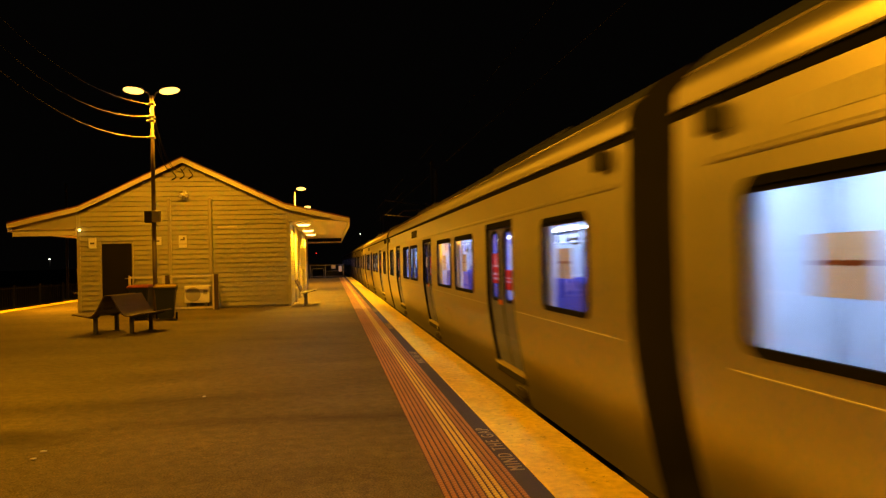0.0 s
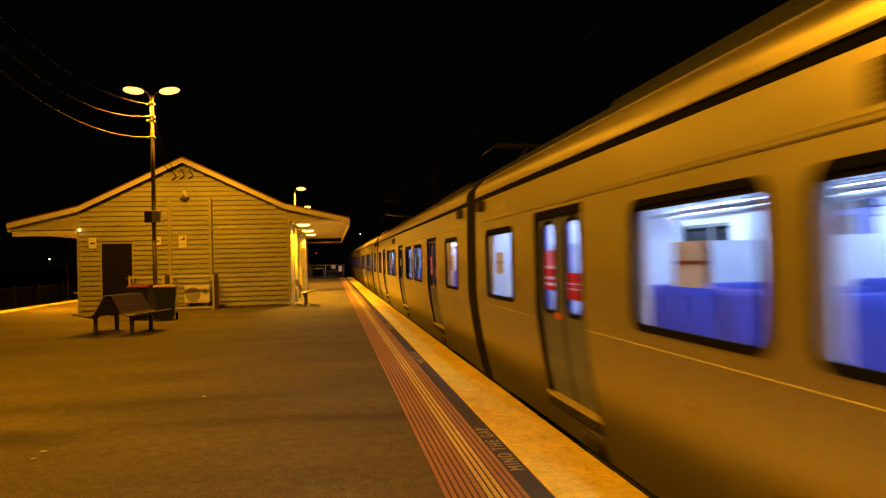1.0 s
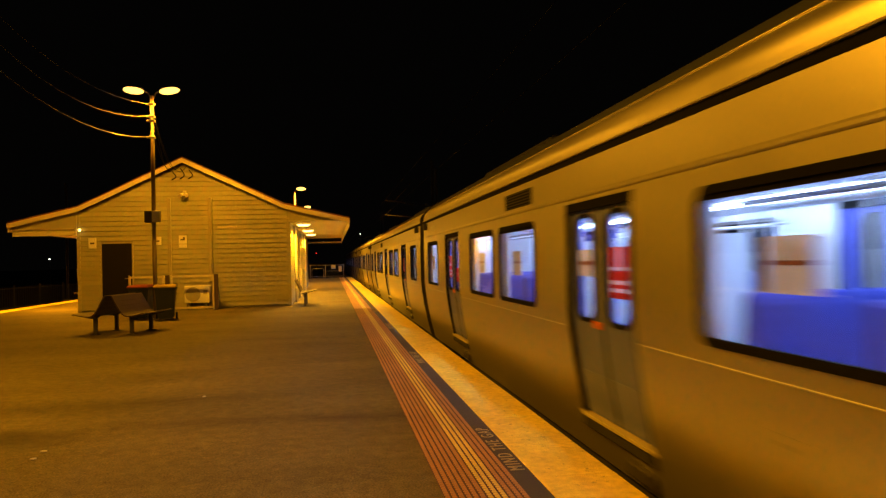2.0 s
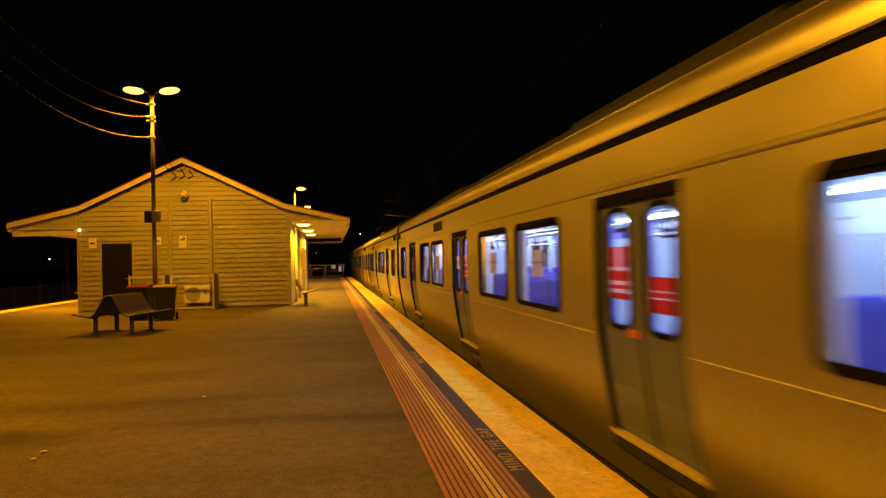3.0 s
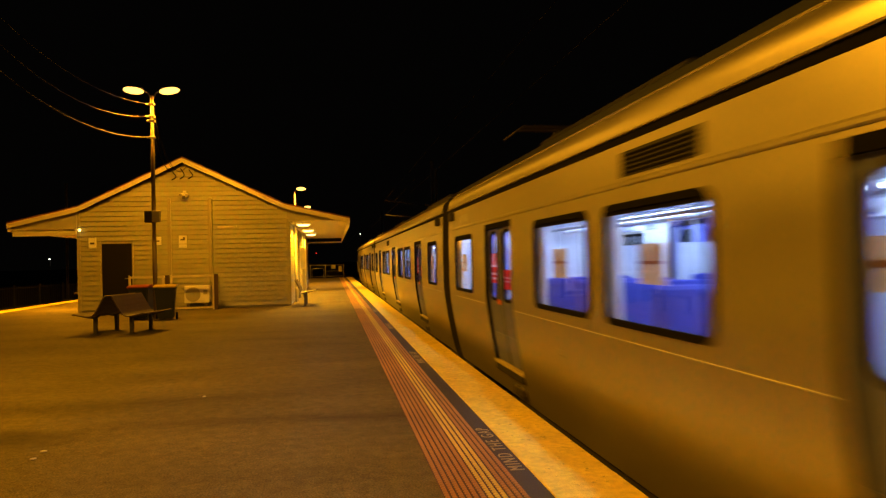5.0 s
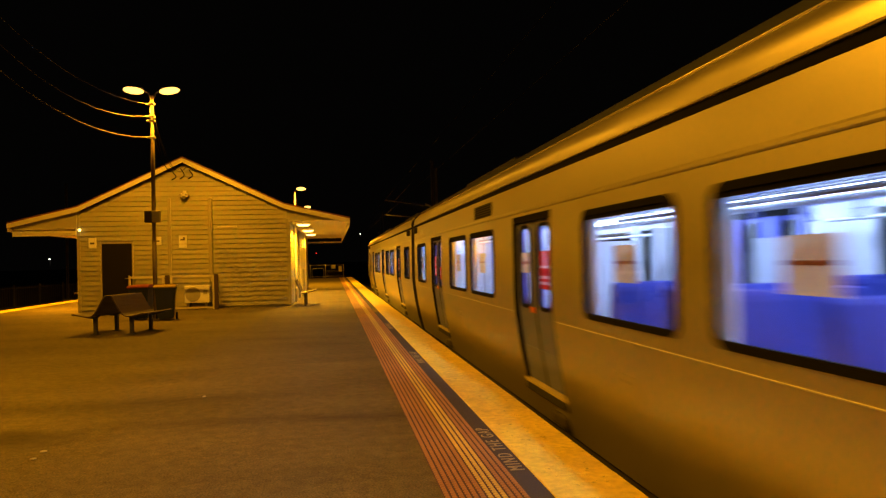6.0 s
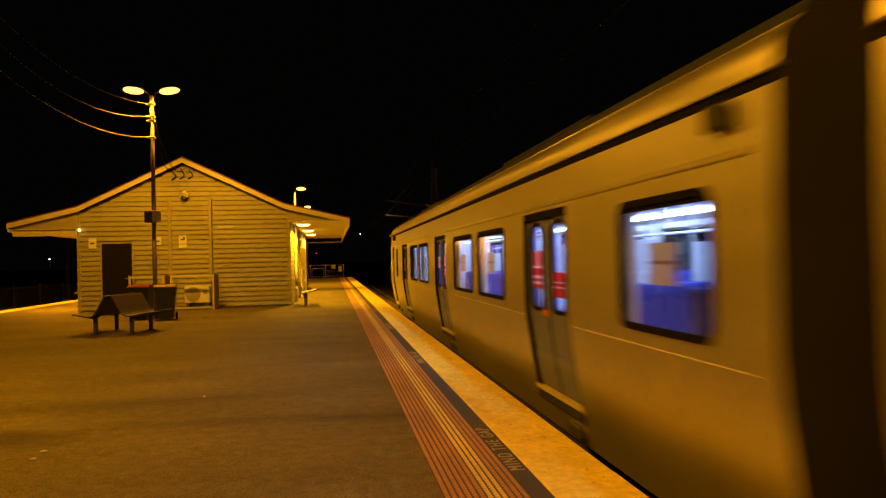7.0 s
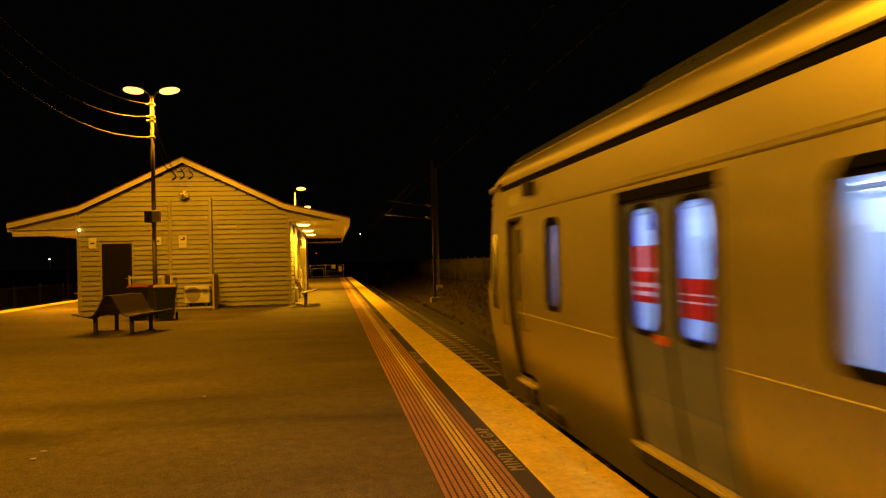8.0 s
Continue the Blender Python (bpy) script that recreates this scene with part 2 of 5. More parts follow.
def tube(bm, points, r, n=6):
    """A round bar bent through the points, in one piece."""
    pts = [Vector(p) for p in points]
    rings, u = [], None
    for k, p in enumerate(pts):
        d = (pts[min(k + 1, len(pts) - 1)] - pts[max(k - 1, 0)]).normalized()
        u = d.orthogonal().normalized() if u is None else (u - d * u.dot(d)).normalized()
        v = d.cross(u)
        rings.append([bm.verts.new(p + (u * math.cos(a * math.tau / n) + v * math.sin(a * math.tau / n)) * r) for a in range(n)])
    for p, q in zip(rings, rings[1:]):
        for a in range(n):
            bm.faces.new((p[a], p[(a + 1) % n], q[(a + 1) % n], q[a])).smooth = True
    bm.faces.new(rings[0][::-1])
    bm.faces.new(rings[-1])
    return bm


def prism(bm, outline, axis, lo, hi):
    """Sweeps a closed outline of pairs along an axis ('x': pairs are y, z; 'y': x, z; 'z': x, y)."""
    put = {"x": lambda p, t: (t, p[0], p[1]), "y": lambda p, t: (p[0], t, p[1]), "z": lambda p, t: (p[0], p[1], t)}[axis]
    a = [bm.verts.new(put(p, lo)) for p in outline]
    b = [bm.verts.new(put(p, hi)) for p in outline]
    n = len(outline)
    for k in range(n):
        bm.faces.new((a[k], a[(k + 1) % n], b[(k + 1) % n], b[k]))
    bm.faces.new(a[::-1])
    bm.faces.new(b)
    bmesh.ops.recalc_face_normals(bm, faces=bm.faces)
    return bm


def rounded(w, h, r, n=4):
    """A rounded rectangle of pairs about the origin."""
    pts = []
    for cx, cy, a0 in ((w / 2 - r, h / 2 - r, 0), (-w / 2 + r, h / 2 - r, 90), (-w / 2 + r, -h / 2 + r, 180), (w / 2 - r, -h / 2 + r, 270)):
        for k in range(n + 1):
            a = radians(a0 + 90 * k / n)
            pts.append((cx + r * math.cos(a), cy + r * math.sin(a)))
    return pts


def mesh_of(name, bm, *mats):
    bmesh.ops.recalc_face_normals(bm, faces=bm.faces)
    me = bpy.data.meshes.new(name)
    bm.to_mesh(me)
    bm.free()
    for m in mats:
        me.materials.append(M[m])
    return me


def part(name, bm, mat, parent, label="", at=None):
    ob = new(name, mesh_of(name, bm, mat))
    ob.parent = parent
    if at is not None:
        ob.matrix_basis = at
    return tagged(ob, label)


def piece(name, me, parent, at):
    ob = new(name, me)
    ob.parent = parent
    ob.matrix_basis = at
    return ob


def thing(name, at, label, category, group=""):
    ob = new(name)
    ob.matrix_basis = at
    return tagged(ob, label, category, group)


def structure(name, bm, mat, label=""):
    return tagged(new(name, mesh_of(name, bm, mat)), label, kind="structure")


B = bmesh.new

# ---- ground, track and platform ----
def ground():
    bm = B()
    xs = [-2500, -300, -60, -24, -16, -13.6, -13.0, 0.1, 4.0, 6.0, 9.0, 14.0, 40, 300, 2500]
    ys = [-2500, -300, -40, -10, 20, 40, 60, 90, 140, 300, 2500]
    def height(x):
        return -1.46 if x < 4.5 else (-1.46 + min(1.5, (x - 4.5) * 0.33))
    grid = [[bm.verts.new((x, y, height(x))) for y in ys] for x in xs]
    for i in range(len(xs) - 1):
        for j in range(len(ys) - 1):
            bm.faces.new((grid[i][j], grid[i + 1][j], grid[i + 1][j + 1], grid[i][j + 1]))
    structure("ground", bm, "grass", "dark dry grass and dirt beside the railway")


def ballast_bed(name, xc):
    bm = B()
    rng = random.Random(5)
    rows = []
    for k in range(0, 130):
        y = -30 + k * 1.6
        rows.append([bm.verts.new((xc + dx, y, z + rng.uniform(-0.02, 0.02))) for dx, z in ((-1.9, -1.5), (-1.45, -1.405), (-0.5, -1.40), (0.5, -1.40), (1.45, -1.405), (2.1, -1.5))])
    for a, b in zip(rows, rows[1:]):
        for i in range(5):
            bm.faces.new((a[i], a[i + 1], b[i + 1], b[i]))
    structure(name, bm, "ballast", "dirty crushed stone ballast")


def rail_track(xc, near):
    track = thing("railway_track", pose(xc, 0, 0), "narrow railway track of worn rails on pale sleepers", "railway track", "tracks")
    outline = [(-0.065, -1.40), (0.065, -1.40), (0.065, -1.39), (0.012, -1.375), (0.012, -1.29), (0.036, -1.28), (0.036, -1.255), (0.028, -1.25), (-0.028, -1.25), (-0.036, -1.255), (-0.036, -1.28), (-0.012, -1.29), (-0.012, -1.375), (-0.065, -1.39)]
    for s in (-0.55, 0.55):
        part("rail", prism(B(), [(x + s, z) for x, z in outline], "y", -30, 170), "rail", track)
    bm = B()
    box(bm, -1.0, 1.0, -0.11, 0.11, -1.47, -1.385, 0.015)
    me = mesh_of("sleeper", bm, "sleeper")
    for k in range(220 if near else 90):
        piece("sleeper", me, track, pose(0, (-5 if near else 20) + k * 0.72, 0, 0, 0, random.uniform(-0.6, 0.6)))


def platform():
    bm = B()
    box(bm, -13.1, -0.02, -40, 67.0, -1.5, -0.12)
    structure("platform_base", bm, "concrete", "grey concrete platform wall")
    bm = B()
    xs = [-12.6 + k * (11.44 / 16) for k in range(17)]
    ys = [-40 + k * 2.0 for k in range(54)]
    rng = random.Random(3)
    grid = [[bm.verts.new((x, y, 0 if i in (0, 16) else rng.uniform(-0.006, 0.006))) for y in ys] for i, x in enumerate(xs)]
    for i in range(16):
        for j in range(len(ys) - 1):
            bm.faces.new((grid[i][j], grid[i + 1][j], grid[i + 1][j + 1], grid[i][j + 1])).smooth = True
    structure("platform_surface", bm, "asphalt", "worn brown-grey asphalt platform surface with darker patches")
    # edge strips
    bm = B()
    box(bm, -0.66, -0.52, -40, 67, -0.1, 0.002)
    structure("dark_strip", bm, "dark_strip", "dark painted strip beside the platform edge")
    coping = tagged(new("platform_coping"), "pale worn painted concrete edge slabs along the platform", kind="structure")
    rng = random.Random(8)
    y = -8.0
    while y < 67:
        w = 1.8
        bm = B()
        box(bm, -0.52, 0.0, y, min(67, y + w - 0.008), -0.14, 0.012 + rng.uniform(-0.002, 0.002), 0.01)
        part("coping_slab", bm, "coping", coping)
        y += w
    far = tagged(new("far_platform_coping"), "pale worn painted concrete edge slabs along the other platform side", kind="structure")
    y = 20.0
    while y < 67:
        bm = B()
        box(bm, -13.15, -12.6, y, y + 2.99, -0.14, 0.012, 0.01)
        part("coping_slab", bm, "coping", far)
        y += 3.0


def tactile():
    base = B()
    box(base, -1.16, -0.66, -10, 66.9, -0.05, 0.006)
    structure("tactile_base", base, "tac_base", "orange tactile warning strip on the platform")
    pitch = 0.5 / 12
    for name, cols, mat in (("orange_tactile_studs", (0, 1, 2, 3, 4, 5, 9, 10, 11), "tac_orange"), ("yellow_tactile_studs", (6, 7, 8), "tac_yellow")):
        verts, faces = [], []
        for c in cols:
            x = -1.16 + pitch * (c + 0.5)
            y = 0.4
            while y < 66.8:
                ln = 0.027 if y < 22 else 0.5
                st = 0.044 if y < 22 else 0.5
                a = len(verts)
                for dx, dy, z in ((-0.015, 0, 0.006), (0.015, 0, 0.006), (0.015, ln, 0.006), (-0.015, ln, 0.006), (-0.0105, 0.004, 0.012), (0.0105, 0.004, 0.012), (0.0105, ln - 0.004, 0.012), (-0.0105, ln - 0.004, 0.012)):
                    verts.append((x + dx, y + dy, z))
                faces += [(a + 4, a + 5, a + 6, a + 7), (a, a + 1, a + 5, a + 4), (a + 1, a + 2, a + 6, a + 5), (a + 2, a + 3, a + 7, a + 6), (a + 3, a, a + 4, a + 7)]
                y += st
        me = bpy.data.meshes.new(name)
        me.from_pydata(verts, [], faces)
        me.materials.append(M[mat])
        ob = tagged(new(name, me), name.replace("_", " ") + " set in rows along the platform edge", "tactile studs")
        ob["kind"] = "stuff"


def floor_words():
    for y in (4.78, 10.05, 15.3, 20.6):
        cu = bpy.data.curves.new("safety_marking", "FONT")
        cu.body, cu.size, cu.extrude = "MIND THE GAP", 0.145, 0.0015
        cu.space_character = 1.32
        ob = new("safety_marking", cu)
        ob.matrix_basis = pose(-0.545, y, 0.0045, 0, 0, 90)
        cu.materials.append(M["words"])
        tagged(ob, "worn yellow-grey painted safety words on the dark strip", "floor marking", "floor markings")


# ---- station building ----
BX0, BX1, BY0, BY1 = -9.82, -3.15, 25.0, 43.0
APEX = (-6.52, 4.86)


def roof_z(x):
    """Underside of the roof over x: a steep middle and flatter skirts."""
    d = abs(x - APEX[0]) * (1.0 if x > APEX[0] else 1.012)
    return APEX[1] - 0.48 * d if d < 3.22 else APEX[1] - 0.48 * 3.22 - (d - 3.22) * 0.235


def building():
    house = thing("station_building", pose(0, 0, 0), "weatherboard station building with gabled roof and awnings", "station building")
    # core
    bm = B()
    out = [(BX0 + 0.03, 0), (BX1 - 0.03, 0), (BX1 - 0.03, roof_z(BX1) - 0.1), (APEX[0], APEX[1] - 0.12), (BX0 + 0.03, roof_z(BX0) - 0.1)]
    prism(bm, out, "y", BY0 + 0.03, BY1)
    part("wall", bm, "board", house)
    # boards of the gable
    pitch = 0.158
    trims = (-6.99, -5.7)
    k = 0
    while True:
        z = 0.06 + k * pitch
        if z > APEX[1] - 0.2:
            break
        top = z + pitch
        # half width under the roof at the board's top
        w = min(3.3, (APEX[1] - 0.06 - top) / 0.48) if top > 3.2 else 4
        lo, hi = max(BX0, APEX[0] - w), min(BX1, APEX[0] + w)
        cuts = [lo] + [t for t in trims if lo < t < hi and z < 3.6] + [hi]
        for a, b in zip(cuts, cuts[1:]):
            spans = [(a, b)]
            if z < 2.18 and a < -8.6:
                spans = [(a, -9.13), (-8.13, b)]
            for p, q in spans:
                if q - p < 0.05:
                    continue
                bm = B()
                prism(bm, [(BY0 + 0.028, z), (BY0 - 0.038, z), (BY0 + 0.004, z + pitch - 0.010), (BY0 + 0.028, z + pitch - 0.010)], "x", p + 0.004, q - 0.004)
                part("board", bm, "board", house)
        k += 1
    # boards of the platform side
    k = 0
    while 0.06 + k * 0.158 < 3.0:
        z = 0.06 + k * 0.158
        for p, q in ((BY0, 28.4), (29.5, 33.0), (34.2, 38.4), (39.5, BY1)):
            bm = B()
            prism(bm, [(BX1 - 0.028, z), (BX1 + 0.016, z), (BX1 - 0.004, z + 0.17), (BX1 - 0.028, z + 0.17)], "y", p, q)
            part("board", bm, "board", house)
        k += 1
    for p, q in ((28.4, 29.5), (33.0, 34.2), (38.4, 39.5)):
        d = part("door", box(B(), BX1 - 0.03, BX1 + 0.0, p + 0.05, q - 0.05, 0.0, 2.05), "dark_door", house)
        for a, b in ((p - 0.06, p + 0.05), (q - 0.05, q + 0.06)):
            part("door_frame", box(B(), BX1 - 0.03, BX1 + 0.03, a, b, 0.0, 2.15), "trim", d)
        part("door_frame", box(B(), BX1 - 0.03, BX1 + 0.028, p + 0.05, q - 0.05, 2.05, 2.15), "trim", d)
        part("wall", box(B(), BX1 - 0.03, BX1 + 0.008, p, q, 2.152, 3.0), "board", house)
    # corner boards and cover strips
    for x in (BX0 - 0.015, BX1 - 0.085):
        part("corner_board", box(B(), x, x + 0.1, BY0 - 0.03, BY0 - 0.002, 0.0, roof_z(BX1) - 0.05, 0.004), "trim_dull", house)
    for x in trims:
        part("cover_strip", box(B(), x - 0.05, x + 0.05, BY0 - (0.13 if x > -6 else 0.055), BY0 + 0.02, 0.9, 3.62, 0.006), "trim_dull", house)
    # roof sheets following the bent slope
    xs = [-1.16, -2.2, -3.3, -4.4, APEX[0], -8.6, -9.74, -10.8, -11.82]
    pts = [(x, roof_z(x)) for x in xs]
    outline = [(x, z + 0.10) for x, z in pts] + [(x, z + 0.055) for x, z in reversed(pts)]
    part("roof", prism(B(), outline, "y", BY0 - 0.24, BY1 + 0.3), "roof_iron", house, "dull red-brown iron roof sheets")
    # barge boards on the gable, one run each side of the ridge
    for side in (pts[:5], pts[4:]):
        o = [(x, z + 0.052) for x, z in side] + [(x, z - 0.10) for x, z in reversed(side)]
        part("barge_board", prism(B(), o, "y", BY0 - 0.27, BY0 - 0.235), "trim", house, "pale painted barge board")
    # soffits and fascias of the awnings
    for x0, x1 in ((BX1 - 0.02, -1.2), (-11.78, BX0 + 0.02)):
        zi = 2.80 if x1 > -3 else 2.66
        part("soffit", prism(B(), [(x0, zi), (x1, zi), (x1, zi + 0.02), (x0, zi + 0.02)], "y", BY0 - 0.2, BY1), "soffit", house, "pale lined awning soffit")
    for x, s in ((-1.2, 1), (-11.78, -1)):
        part("fascia", box(B(), min(x, x + 0.03 * s), max(x, x + 0.03 * s), BY0 - 0.23, BY1 + 0.2, 2.60, 2.90), "trim", house)
    # awning gable infill
    for o in ([(BX1, 2.80), (-1.25, 2.80), (-1.25, roof_z(-1.25) - 0.02), (BX1, roof_z(BX1) - 0.02)], [(BX0, 2.66), (-11.72, 2.66), (-11.72, roof_z(-11.72) - 0.02), (BX0, roof_z(BX0) - 0.02)]):
        part("awning_end", prism(B(), o, "y", BY0 - 0.1, BY0 - 0.06), "trim_dull", house)
    part("beam", box(B(), -11.7, BX0, BY0 - 0.14, BY0 - 0.1, 2.46, 2.66), "trim", house)
    # a bright streak of light on the boards, put in as a pale strip
    part("highlight_strip", box(B(), -5.48, -4.86, BY0 - 0.045, BY0 - 0.02, 2.63, 2.68, 0.004), "trim", house, "pale strip for a bright highlight on the boards")
    part("end_beam", box(B(), BX1 + 0.02, -1.2, BY1 - 0.06, BY1, 2.53, 2.60), "trim", house)
    for k in range(9):
        x = BX1 + 0.1 + k * 0.21
        part("valance_slot", box(B(), x, x + 0.14, BY1 - 0.04, BY1 - 0.01, 2.62, 2.78), "black", house)
    # end door
    d = part("door", box(B(), -9.09, -8.17, BY0 - 0.01, BY0 + 0.02, 0.02, 2.18), "dark_door", house, "dark flush door")
    bm = B()
    rod(bm, (-8.27, BY0 - 0.01, 1.05), (-8.27, BY0 - 0.06, 1.05), 0.012)
    rod(bm, (-8.27, BY0 - 0.055, 1.05), (-8.39, BY0 - 0.055, 1.05), 0.01)
    box(bm, -8.29, -8.25, BY0 - 0.016, BY0 - 0.01, 0.95, 1.15)
    part("door_handle", bm, "steel", d)
    for a, b, c, e in ((-9.13, -9.09, 0.0, 2.23), (-8.17, -8.13, 0.0, 2.23), (-9.09, -8.17, 2.18, 2.23)):
        part("door_frame", box(B(), a, b, BY0 - 0.022, BY0 + 0.02, c, e), "trim_dull", d)
    # lamps under the awning
    for y in (26.4, 31.4, 35.9):
        bm = B()
        rod(bm, (-2.75, y, 2.80), (-2.75, y, 2.77), 0.26, 20)
        l = part("awning_light", bm, "white_plastic", house, "round bulkhead light")
        bm = B()
        rod(bm, (-2.75, y, 2.77), (-2.75, y, 2.71), 0.24, 20, 0.17)
        part("lens", bm, "awning_glow", l)
    bm = B()
    bmesh.ops.create_icosphere(bm, subdivisions=2, radius=0.045, matrix=Matrix.Translation((-9.72, BY0 - 0.12, 2.63)))
    part("corner_light", bm, "awning_glow", house)
    # fixtures for the added lights behind the left beam, not seen themselves
    for y in (27.5, 33.0):
        bm = B()
        rod(bm, (-11.0, y, 2.66), (-11.0, y, 2.60), 0.24, 20, 0.17)
        part("awning_light", bm, "awning_glow", house, "round bulkhead light")


# ---- things on the platform ----
def platform_lamp(x, y, label):
    lamp = thing("street_lamp", pose(x, y, 0), label, "street lamp", "platform lamps")
    bm = B()
    rod(bm, (0, 0, 0), (0, 0, 2.6), 0.058, 12, 0.056)
    rod(bm, (0, 0, 2.6), (0, 0, 5.98), 0.054, 12, 0.048)
    rod(bm, (0, 0, 2.57), (0, 0, 2.63), 0.063, 12)
    box(bm, -0.17, 0.17, -0.17, 0.17, 0, 0.03)
    part("pole", bm, "lamp_pole", lamp)
    for s in (-1, 1):
        bm = B()
        tube(bm, [(0.03 * s, 0.03, 5.9), (0.10 * s, 0.03, 6.06), (0.24 * s, 0.02, 6.13)], 0.018, 8)
        part("arm", bm, "dark_steel", lamp)
        bm = B()
        bmesh.ops.create_uvsphere(bm, u_segments=20, v_segments=10, radius=1)
        bmesh.ops.scale(bm, verts=bm.verts, vec=(0.30, 0.17, 0.07))
        bmesh.ops.translate(bm, verts=bm.verts, vec=(0.46 * s, 0, 6.13))
        bmesh.ops.delete(bm, geom=[f for f in bm.faces if f.calc_center_median().z < 6.17], context="FACES")
        part("lamp_head", bm, "dark_steel", lamp)
        bm = B()
        bmesh.ops.create_uvsphere(bm, u_segments=20, v_segments=10, radius=1)
        bmesh.ops.scale(bm, verts=bm.verts, vec=(0.265, 0.15, 0.092))
        bmesh.ops.rotate(bm, verts=bm.verts, cent=(0, 0, 0), matrix=Matrix.Rotation(radians(-7 * s), 3, "Y"))
        bmesh.ops.translate(bm, verts=bm.verts, vec=(0.46 * s, 0, 6.115))
        for f in bm.faces:
            f.smooth = True
        part("lens", bm, "sodium", lamp)
    return lamp


# ---- smaller things on the platform ----
def sagging(a, b, sag, n=18):
    a, b = Vector(a), Vector(b)
    return [a.lerp(b, k / n) - Vector((0, 0, sag * 4 * (k / n) * (1 - k / n))) for k in range(n + 1)]


def cable(a, b, sag, r, label, mat="cable", n=18, group=""):
    ob = new("overhead_cable", mesh_of("overhead_cable", tube(B(), sagging(a, b, sag, n), r, 5), mat))
    return tagged(ob, label, "cable", group or "overhead cables")


def pole_cables():
    for z, ze, sag, r in ((5.75, 13.4, 2.1, 0.008), (5.42, 13.2, 2.45, 0.008), (4.86, 11.8, 2.1, 0.011)):
        cable((-6.52, 20.46, z), (-12.0, 13.08, ze), sag, r, "grey insulated cable sagging from lamp post to timber pole")
    t = thing("timber_pole", pose(-12.0, 13.0, 0), "tall weathered timber pole carrying cables", "pole")
    part("trunk", rod(B(), (0, 0, 0), (0, 0, 14.0), 0.17, 12, 0.11), "bench", t)
    part("crossarm", box(B(), -0.6, 0.6, -0.22, -0.1, 13.2, 13.32), "bench", t)
    for z, x, ze, sag in ((5.6, -6.9, 4.48, 0.5), (5.5, -6.58, 4.56, 0.62), (5.45, -6.36, 4.56, 0.7), (4.9, -6.75, 4.4, 0.35)):
        cable((-6.41, 20.56, z), (x, 24.72, ze + 0.1), sag, 0.009, "thin dark cable from lamp post to gable", "black", 12)
    # loops fixed on the gable
    for x, dz in ((-6.86, 0.28), (-6.6, 0.34), (-6.34, 0.3)):
        pts = [(x + 0.16 * math.sin(k * 0.55) * (0.4 + 0.1 * k), 24.94 - 0.02 * (k % 2), 4.62 - abs(x + 6.52) * 0.35 - dz * (k / 6) ** 0.8) for k in range(7)]
        ob = new("wall_cable", mesh_of("wall_cable", tube(B(), pts, 0.016, 5), "black"))
        tagged(ob, "dark looped cable fixed on the gable boards", "cable", "gable cables")


def pole_box():
    t = thing("speaker_box", pose(-6.45, 20.5, 2.74), "pale loudspeaker box strapped to lamp post", "loudspeaker")
    part("cabinet", box(B(), 0.0, 0.20, -0.24, -0.06, -0.15, 0.15, 0.015), "trim_dull", t)
    part("horn", box(B(), -0.19, -0.004, -0.25, -0.06, -0.16, 0.15, 0.015), "underframe", t)
    part("strap", box(B(), -0.085, 0.085, -0.06, 0.09, -0.03, 0.03), "steel", t)
    for z in (5.3, 5.42, 5.75, 4.86):
        b = thing("cable_bracket", pose(-6.45, 20.5, z), "small galvanised cable bracket on lamp post", "bracket", "cable brackets")
        part("clamp", box(B(), -0.075, 0.075, -0.075, 0.075, -0.03, 0.03, 0.01), "steel", b)
        part("insulator", rod(B(), (-0.14, -0.03, 0.0), (-0.06, -0.03, 0.0), 0.025, 10), "white_plastic", b)


def double_bench():
    t = thing("double_bench", pose(-6.29, 16.88, 0, 0, 0, -11), "dark brown back-to-back bench of curved slatted shells", "bench")
    # one half's section, from the ridge down the back and out along the seat
    curve = [(0.075, 0.835), (0.10, 0.80), (0.15, 0.71), (0.205, 0.61), (0.25, 0.53), (0.295, 0.46), (0.35, 0.415), (0.42, 0.40), (0.50, 0.405), (0.58, 0.42), (0.66, 0.437), (0.74, 0.458), (0.775, 0.446)]
    for s in (-1, 1):
        for k, ((x0, z0), (x1, z1)) in enumerate(zip(curve, curve[1:])):
            d = Vector((x1 - x0, z1 - z0)).normalized() * 0.002
            n = Vector((-d.y, d.x)).normalized() * 0.022
            if n.y > 0:
                n = -n
            o = [(s * (x0 + d.x), z0 + d.y), (s * (x1 - d.x), z1 - d.y), (s * (x1 - d.x + n.x), z1 - d.y + n.y), (s * (x0 + d.x + n.x), z0 + d.y + n.y)]
            part("back_slat" if k < 6 else "seat_slat", prism(B(), o, "y", -0.70, 0.70), "bench", t)
        for y in (-0.46, 0.46):
            bm = B()
            box(bm, s * 0.39 - 0.035, s * 0.39 + 0.035, y - 0.035, y + 0.035, 0.012, 0.35, 0.005)
            box(bm, s * 0.39 - 0.08, s * 0.39 + 0.08, y - 0.08, y + 0.08, 0.0, 0.012)
            part("leg", bm, "underframe", t)
            o = [(s * x, z - 0.026) for x, z in curve[5:12]] + [(s * x, z - 0.062) for x, z in reversed(curve[5:12])]
            part("bracket", prism(B(), o, "y", y - 0.02, y + 0.02), "underframe", t)


